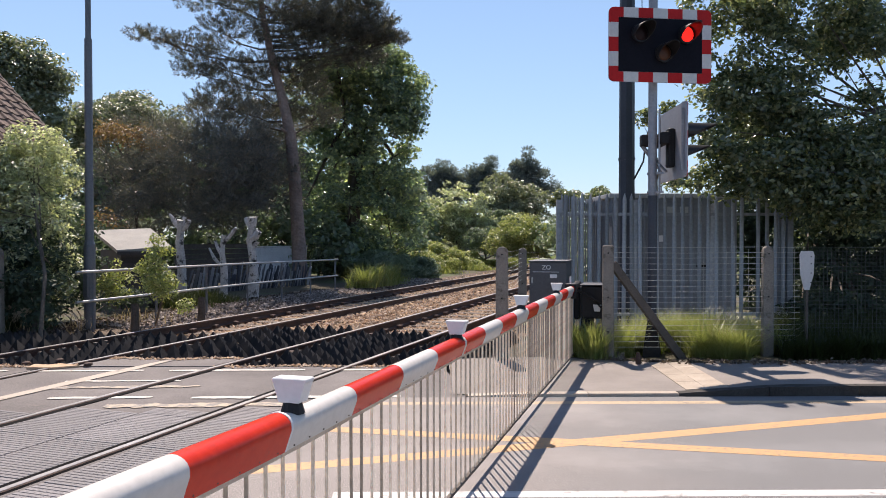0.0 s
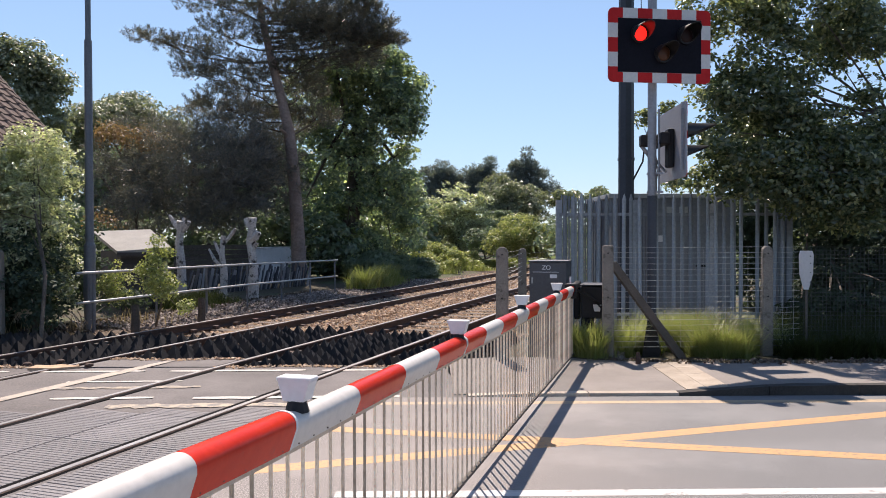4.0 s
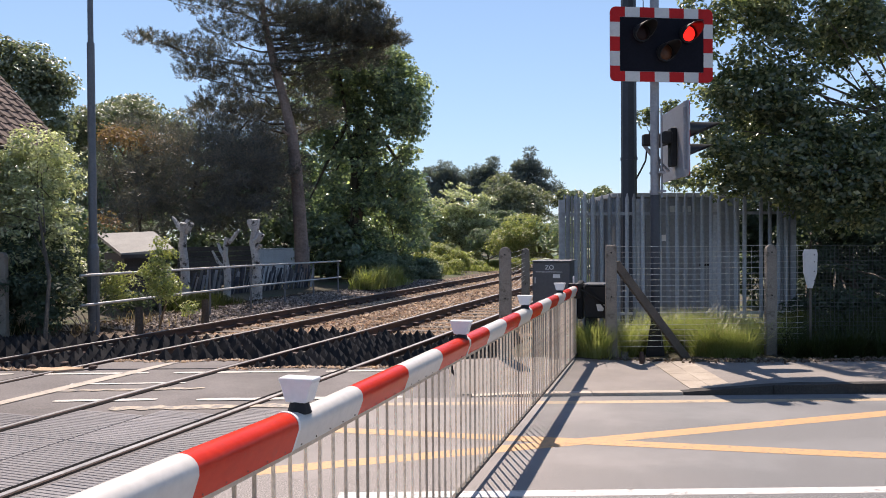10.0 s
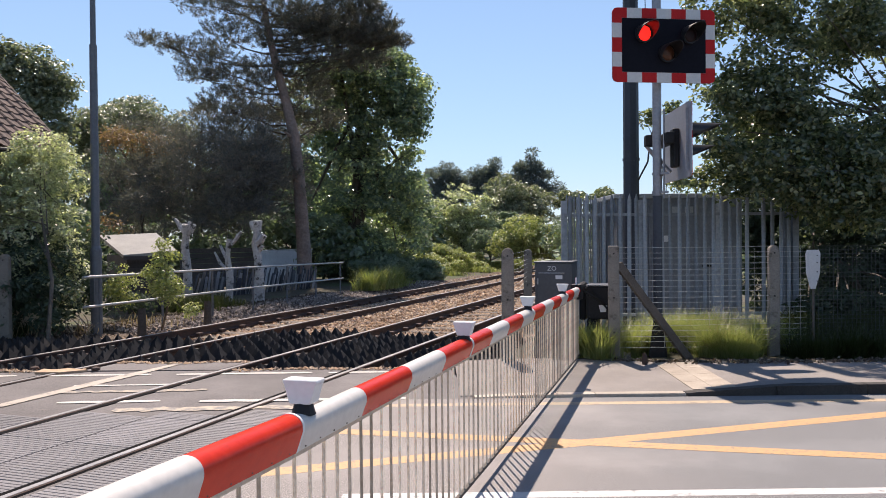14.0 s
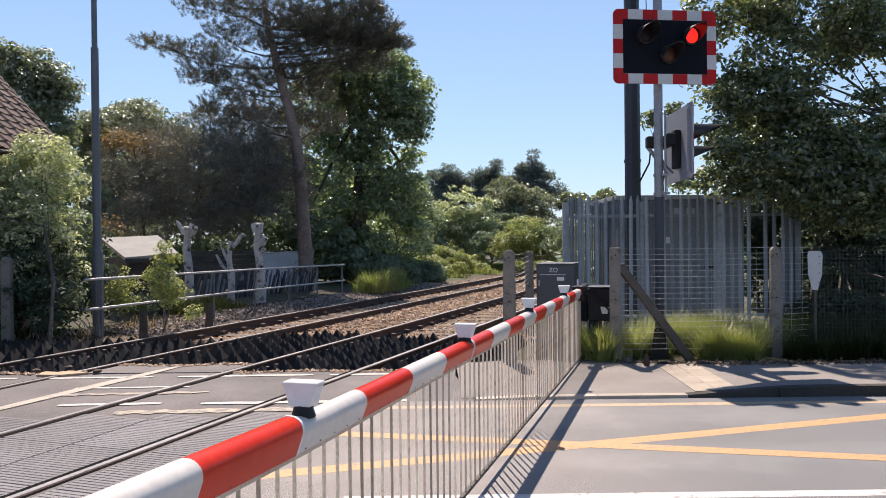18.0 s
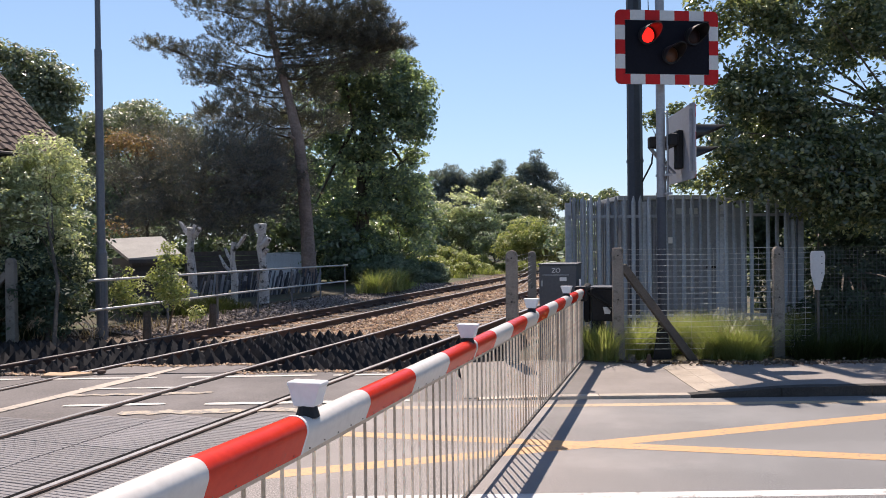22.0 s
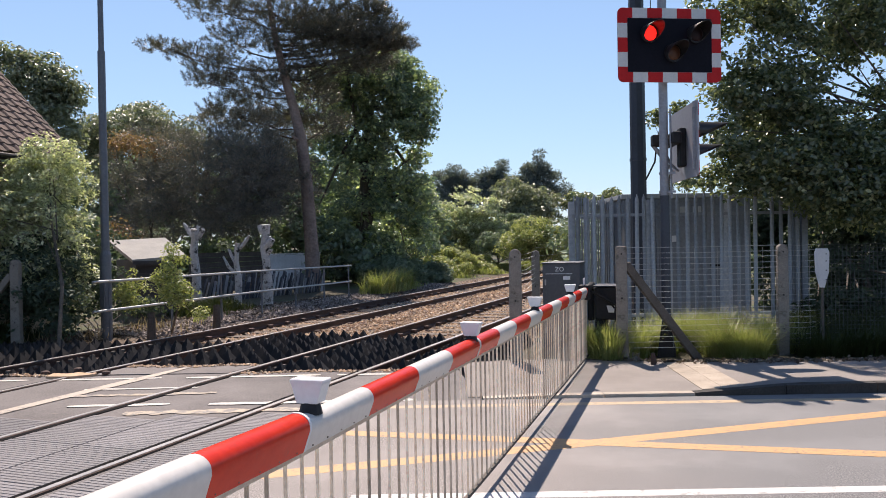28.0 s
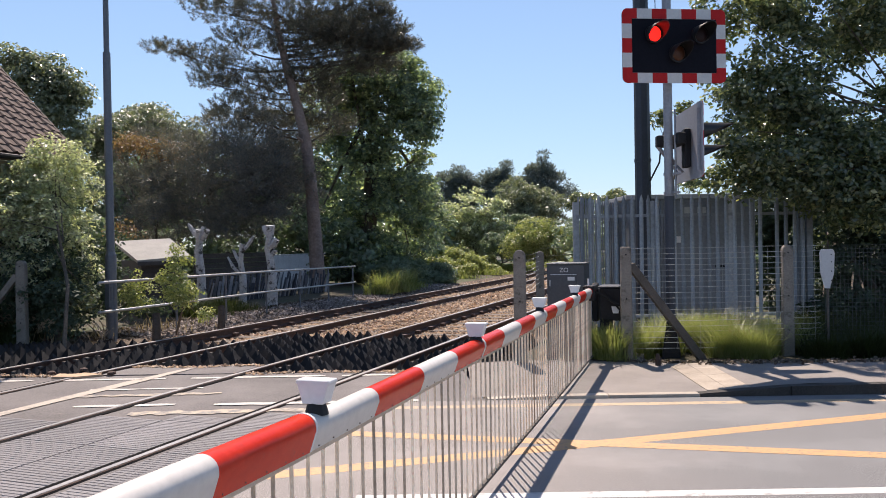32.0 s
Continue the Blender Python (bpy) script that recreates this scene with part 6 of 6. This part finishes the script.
    for k, (px_blobs, base) in enumerate((([(-24.48, 24.76, 1.40, 2.05, 1.60), (-22.52, 25.38, 1.18, 1.60, 1.37)], (-24.37, 25.53, 0.00)), ([(-20.56, 26.00, 1.18, 1.83, 1.26), (-18.38, 26.69, 1.40, 1.83, 1.60)], (-19.92, 26.94, 0.00)), ([(-15.31, 27.15, 2.08, 1.12, 0.81), (-16.21, 27.38, 1.63, 1.83, 1.83), (-14.71, 28.90, 1.16, 1.89, 1.41)], (-15.91, 28.21, 0.00)), ([(-14.52, 33.16, 1.11, 2.39, 1.59), (-13.89, 37.55, 1.06, 1.77, 1.47)], (-13.99, 34.66, -0.00)), ([(-19.79, 58.76, 0.79, 2.74, 1.83), (-16.44, 64.03, 1.23, 3.40, 2.19), (-11.81, 65.50, 1.71, 2.92, 2.19)], (-14.72, 55.62, -0.00)), ([(-2.66, 19.08, 0.91, 0.34, 0.42), (-2.20, 19.23, 0.84, 0.36, 0.42), (-5.81, 35.93, 1.78, 1.06, 1.01), (-5.07, 38.27, 1.79, 1.12, 1.01), (-4.07, 40.68, 1.65, 1.47, 1.06), (-2.66, 41.12, 1.36, 2.06, 1.18), (0.71, 42.19, 1.36, 2.06, 1.33)], (-3.11, 39.54, -0.00)), ([(3.23, 36.69, 1.39, 2.00, 1.50), (6.33, 37.68, 1.39, 2.25, 1.50), (9.67, 38.74, 1.39, 2.25, 1.50)], (6.39, 37.97, 0.00)), ([(-28.18, 23.59, 1.63, 2.05, 1.83), (-30.79, 22.76, 1.63, 2.05, 2.05)], (-29.27, 23.97, 0.00)))):
        tree("undergrowth", "dense dark undergrowth of shrubs along the boundary", "shrub", base, px_blobs, UNDERGROWTH, 5200, 0.27, 0.06, R(60 + k), twig=0.6, clumps=30, limbs=3, group="boundary undergrowth")
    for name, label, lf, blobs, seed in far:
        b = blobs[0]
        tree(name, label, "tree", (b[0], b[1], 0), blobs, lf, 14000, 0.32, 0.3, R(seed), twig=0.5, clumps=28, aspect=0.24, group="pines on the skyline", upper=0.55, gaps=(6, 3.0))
    tree("hawthorn", "sunlit grey-green hawthorn beside the railway", "tree", (-14.05, 47.41, 0.00), [(-14.22, 47.98, 3.52, 2.03, 1.84), (-15.44, 47.57, 2.41, 1.47, 1.66), (-12.81, 48.41, 2.41, 1.47, 1.84), (-14.21, 47.95, 1.68, 2.39, 1.47)], LEAF_SHRUB, 20000, 0.21, 0.2, R(24), twig=0.42, clumps=45, upper=0.65, gaps=(5, 4.0))
    tree("ash_tree", "fresh green ash behind the hawthorn", "tree", (-12.43, 53.25, -0.00), [(-13.44, 56.63, 4.68, 1.79, 1.71), (-11.59, 59.31, 4.13, 1.86, 1.68), (-12.82, 56.80, 2.76, 2.14, 1.71)], LEAF_GREY, 17000, 0.24, 0.25, R(25), twig=0.5, clumps=40, upper=0.5, gaps=(5, 5.0))
    tree("gorse_bush", "rounded pale green bush beside the track", "bush", (-8.82, 42.70, 0.00), [(-8.90, 42.29, 1.66, 1.52, 1.20), (-7.69, 42.67, 1.34, 1.27, 1.11), (-9.80, 42.00, 1.19, 1.11, 0.89)], LEAF_BRIGHT, 26000, 0.13, 0.12, R(26), twig=0.4, clumps=50, upper=0.6, gaps=(4, 3.0))
    for k, (blob, lf) in enumerate([((-12.00, 36.05, 0.42, 1.68, 0.62), LEAF_BRIGHT), ((-14.44, 39.47, 0.48, 1.24, 0.49), LEAF_BRIGHT), ((-11.26, 42.57, -0.09, 0.97, 0.39), LEAF_BRIGHT), ((-11.22, 38.39, 0.06, 1.18, 0.44), LEAF_BRIGHT), ((-11.92, 31.87, 0.25, 1.3, 0.62), LEAF_BRIGHT), ((-11.54, 34.04, 0.20, 1.3, 0.60), LEAF_BRIGHT), ((-11.68, 27.76, 0.53, 0.99, 0.53), UNDERGROWTH), ((-12.6, 30.2, 0.45, 1.2, 0.7), UNDERGROWTH), ((-12.2, 37.2, 0.55, 1.5, 0.8), LEAF_BRIGHT), ((-10.66, 45.95, 2.54, 1.11, 0.90), UNDERGROWTH), ((-11.32, 43.62, 1.52, 1.13, 0.73), UNDERGROWTH), ((-9.47, 45.28, 1.83, 1.02, 0.81), UNDERGROWTH), ((-16.29, 32.19, 0.29, 0.78, 0.68), UNDERGROWTH), ((-13.68, 29.53, 0.27, 0.75, 0.61), UNDERGROWTH), ((-12.14, 28.86, 0.26, 0.68, 0.54), UNDERGROWTH), ((-11.10, 28.98, 0.24, 0.63, 0.50), UNDERGROWTH), ((-10.46, 29.92, 0.22, 0.60, 0.41), UNDERGROWTH), ((-19.56, 36.81, 0.31, 0.90, 0.78), UNDERGROWTH), ((-14.46, 41.53, 0.65, 0.84, 0.45), LEAF_BRIGHT), ((-13.23, 41.93, 0.50, 0.91, 0.52), LEAF_BRIGHT), ((-12.00, 42.33, 0.30, 0.78, 0.42), LEAF_BRIGHT)]):
        tree("bank_bush", "low bramble bush on the railway bank", "bush", (blob[0], blob[1], 0), [blob], lf, 8500, 0.11, 0.05, R(30 + k), twig=0.3, clumps=40, group="bank bushes", upper=0.6)
    tree("treetop", "small leafy tree beyond the palings", "tree", (-8.66, 57.54, -0.00), [(-8.98, 60.14, 4.26, 0.97, 0.80)], LEAF_LIME, 3000, 0.25, 0.15, R(40), twig=0.6, clumps=10)
    tree("treetop", "small leafy tree beyond the palings", "tree", (-5.89, 53.89, 0.00), [(-5.51, 50.74, 3.74, 1.18, 0.88)], LEAF_LIME, 4000, 0.22, 0.15, R(41), twig=0.6, clumps=12)


def blades(name, label, places, height, material, rng, lean=0.4, width=0.007):
    xy, tall = places
    n = len(xy)
    a = rng.uniform(0, math.tau, n)
    h = height * rng.uniform(0.4, 1.15, n) * (0.35 + 0.65 * tall)
    d = np.stack([np.cos(a), np.sin(a), np.zeros(n)], 1)
    side = np.stack([-np.sin(a), np.cos(a), np.zeros(n)], 1) * width
    base = np.stack([xy[:, 0], xy[:, 1], np.full(n, -0.05)], 1)
    up = np.array([0, 0, 1.0])
    l = lean * rng.uniform(0.2, 1.2, n)[:, None] * h[:, None]
    mid = base + up * h[:, None] * 0.6 + d * l * 0.35
    tip = base + up * h[:, None] + d * l
    v = np.stack([base - side, base + side, mid + side * 0.7, mid - side * 0.7, tip], 1).reshape(-1, 3)
    k = np.arange(n)[:, None] * 5
    me = bpy.data.meshes.new(name)
    quads = (k + np.array([0, 1, 2, 3])).tolist()
    tris = (k + np.array([3, 2, 4])).tolist()
    me.from_pydata(v.tolist(), [], quads + tris)
    me.materials.append(material)
    return tagged(new(name, me), label, "grass", kind="stuff")


def tufts(rng, centres, each=9, spread=0.55):
    """Small tufts scattered round each of the centres."""
    return [(x + rng.normal(0, spread) * r * 1.2, y + rng.normal(0, spread) * r, r * rng.uniform(0.25, 0.6)) for x, y, r in centres for _ in range(each)]


def patch(rng, n, centres):
    """Scattered places in round tufts (x, y, radius), with a height that falls off towards their rims."""
    out, tall = [], []
    tot = sum(c[2] ** 2 for c in centres)
    for x, y, r in centres:
        m = int(n * r * r / tot)
        d = rng.normal(0, 0.5, (m, 2))
        out.append(np.array([x, y]) + d * r * np.array([1, 0.7]))
        tall.append(np.exp(-(d ** 2).sum(1) * 1.1))
    return np.concatenate(out), np.concatenate(tall)

def grasses():
    rng = np.random.default_rng(50)
    r2 = lambda s, n: (s * 0.9483 - n * 0.3173, s * 0.3173 + n * 0.9483)
    near = [(-0.77, 10.57, 0.1), (-0.63, 10.95, 0.14), (-0.47, 11.62, 0.14), (-0.26, 11.43, 0.14), (-0.07, 11.25, 0.15), (0.08, 11.18, 0.17), (0.22, 10.57, 0.13), (0.33, 10.50, 0.15), (0.49, 10.45, 0.14), (0.65, 10.50, 0.1), (0.88, 11.10, 0.1), (0.13, 11.80, 0.2), (0.33, 11.38, 0.22), (0.53, 11.32, 0.2), (0.85, 11.66, 0.14), (1.15, 11.18, 0.08)]
    blades("grass", "bright green long grass along the wire fence", patch(rng, 24000, near + tufts(rng, near)), 0.58, GRASS, rng, 1.0, 0.0042)
    blades("dry_grass", "dry seeding stalks among the long grass", patch(rng, 700, near[2:14]), 0.72, DRY, rng, 0.5, 0.003)
    blades("grass", "bright green long grass beside the barrier machine", patch(rng, 5200, [(*r2(1.92, 10.1), 0.20), (*r2(2.1, 9.95), 0.16)] + tufts(rng, [(*r2(2.0, 10.0), 0.25)], 14)), 0.55, GRASS, rng, 0.9, 0.005)
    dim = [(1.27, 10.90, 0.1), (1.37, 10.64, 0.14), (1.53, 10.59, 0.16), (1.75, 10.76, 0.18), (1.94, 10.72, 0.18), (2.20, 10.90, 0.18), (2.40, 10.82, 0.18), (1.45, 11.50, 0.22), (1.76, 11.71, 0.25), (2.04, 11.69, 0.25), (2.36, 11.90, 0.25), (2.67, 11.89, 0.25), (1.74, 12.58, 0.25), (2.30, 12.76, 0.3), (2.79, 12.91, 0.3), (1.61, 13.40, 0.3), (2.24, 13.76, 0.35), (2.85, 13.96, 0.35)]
    blades("grass", "rough grass under the hedge, coloured dark green for its shade", patch(rng, 22000, dim + tufts(rng, dim, 5)), 0.50, GRASS_SHADED, rng, 0.9, 0.005)
    blades("grass", "tall yellow-green grass beside the railing", patch(rng, 2600, [(-10.0, 23.0, 0.32), (-9.9, 24.2, 0.4), (-9.95, 25.5, 0.35)] + tufts(rng, [(-10.0, 23.3, 0.5), (-9.95, 24.8, 0.5)], 9)), 0.8, GRASS, rng, 0.9, 0.009)
    blades("grass", "low weeds along the railway bank", patch(rng, 12000, [(-11.2, 34, 1.0), (-11.4, 30, 1.0), (-10.8, 38, 1.2), (-11.0, 27, 0.8), (-10.6, 43, 1.4), (-10.4, 50, 1.6)]), 0.42, GRASS, rng, 0.9, 0.014)
    n = 8000
    xy = np.stack([rng.uniform(-11.2, -9.4, n), 10.6 + 11.4 * rng.random(n) ** 1.5], 1)
    lit = leaf_mesh("leaf_litter", np.stack([xy[:, 0], xy[:, 1], np.interp(xy[:, 0], [-11.2, -10.5, -9.9], [-0.045, -0.08, -0.19])], 1), 0.085, LITTER, rng, 0.7)
    tagged(new("leaf_litter", lit), "pale dry leaf litter beside the track", "leaf litter", kind="stuff")
    n = 900
    sn = np.stack([rng.uniform(2.2, 7.5, n), np.zeros(n)], 1)
    sn[:, 1] = np.interp(sn[:, 0], [1.75, 2.15, 2.6, 3.0, 3.3, 3.6, 7], [9.78, 9.62, 9.50, 9.27, 9.04, 8.93, 8.9]) + rng.normal(0.04, 0.08, n)
    xy = np.stack([sn[:, 0] * 0.9483 - sn[:, 1] * 0.3173, sn[:, 0] * 0.3173 + sn[:, 1] * 0.9483], 1)
    z = np.array([rise(s) for s in sn[:, 0]]) + 0.012
    lit = leaf_mesh("leaf_litter", np.stack([xy[:, 0], xy[:, 1], z], 1), 0.05, LITTER, rng, 0.7)
    tagged(new("leaf_litter", lit), "dry leaves and crumbs along the back of the footway", "leaf litter", kind="stuff")
    blades("dry_grass", "dry brown stalks at the foot of the shrub", patch(rng, 130, [(-10.6, 11.2, 0.7), (-10.2, 12.6, 0.9), (-11.0, 10.4, 0.6)]), 0.35, DRY, rng, 0.8)
    blades("grass", "rough grass under the shrubs", patch(rng, 6000, [(-11.8, 10.2, 0.7), (-12.5, 10.6, 1.0), (-11.6, 15.4, 0.8), (-11.8, 16.8, 0.9)]), 0.38, GRASS_SHADED, rng, 0.8, 0.008)



def debris():
    rng = random.Random(91)
    t = thing("broken_board", "splintered tan board lying at the edge of the deck", "board", pose(*(-7.31, 7.43, -0.00)[:2], 0.012, 0, 0, 25))
    part("board", slab([(-0.28, -0.10), (0.02, -0.16), (0.30, -0.03), (0.16, 0.06), (0.02, 0.15), (-0.1, 0.07), (-0.27, 0.14)], -0.016, 0.012), FELT_TAN, t)
    for px, py in ((78, 640), (125, 645), (60, 650)):
        t = thing("broken_lump", "lump of broken asphalt at the edge of the deck", "rubble", pose(*(-7.31, 7.43, -0.00)[:2], 0.0) @ pose((px - 95) * 0.012, (650 - py) * 0.03, 0.01, 0, 0, rng.uniform(0, 90)), "rubble")
        bm = bmesh.new()
        bmesh.ops.create_icosphere(bm, subdivisions=1, radius=0.06)
        for v in bm.verts:
            v.co = Vector((v.co.x * rng.uniform(0.7, 1.3), v.co.y * rng.uniform(0.6, 1.1), v.co.z * 0.5 + 0.02))
        part("lump", bm, RAIL_SIDE, t)
    t = thing("dead_branches", "pale dead branches heaped at the foot of the shrub", "branches", pose(*(-10.58, 11.28, 0.00)[:2], -0.05))
    for i in range(16):
        a = rng.uniform(0, math.tau)
        r = rng.uniform(0.15, 0.45)
        h = rng.uniform(0.1, 0.42)
        p = Vector((rng.uniform(-0.25, 0.25), rng.uniform(-0.2, 0.2), 0.0))
        q = p + Vector((math.cos(a) * r, math.sin(a) * r, h))
        part("branch", tube([p, p.lerp(q, 0.5) + Vector((rng.uniform(-0.08, 0.08), 0.05, rng.uniform(0, 0.1))), q], [0.013, 0.010, 0.005], 5), DEAD_WOOD, t)


debris()
greenery()
grasses()
kerbs()


# ---- what moves ----
def motions():
    """The two red lamps flash in turn: each lens turns its glowing half to the front, and away again."""
    period, to_left, to_right = 0.7228, 0.195, 0.560  # of both turns; the first turn of the left lamp, and of the right
    for side, (x, z) in enumerate(((-0.30, 0.14), (0.33, 0.14))):
        angle = 0 if side == 1 else 180
        rows = [(0.0, pose(x, -0.075, z, 0, 0, AIM + angle))]
        for k in range(90):
            t = (to_right if k % 2 else to_left) + k // 2 * period
            if abs(t - round(t)) < 0.075:
                t = round(t) + math.copysign(0.075, t - round(t))
            if t < 0.07 or t > 31.93:
                continue
            middle = round(t * FPS)
            for j in range(4):
                rows.append(((middle - 1 + j) / FPS, pose(x, -0.075, z, 0, 0, AIM + angle + 60 * j)))
            angle += 180
        rows.append((32.0, pose(x, -0.075, z, 0, 0, AIM + angle)))
        walk(LENSES[side], rows)


motions()
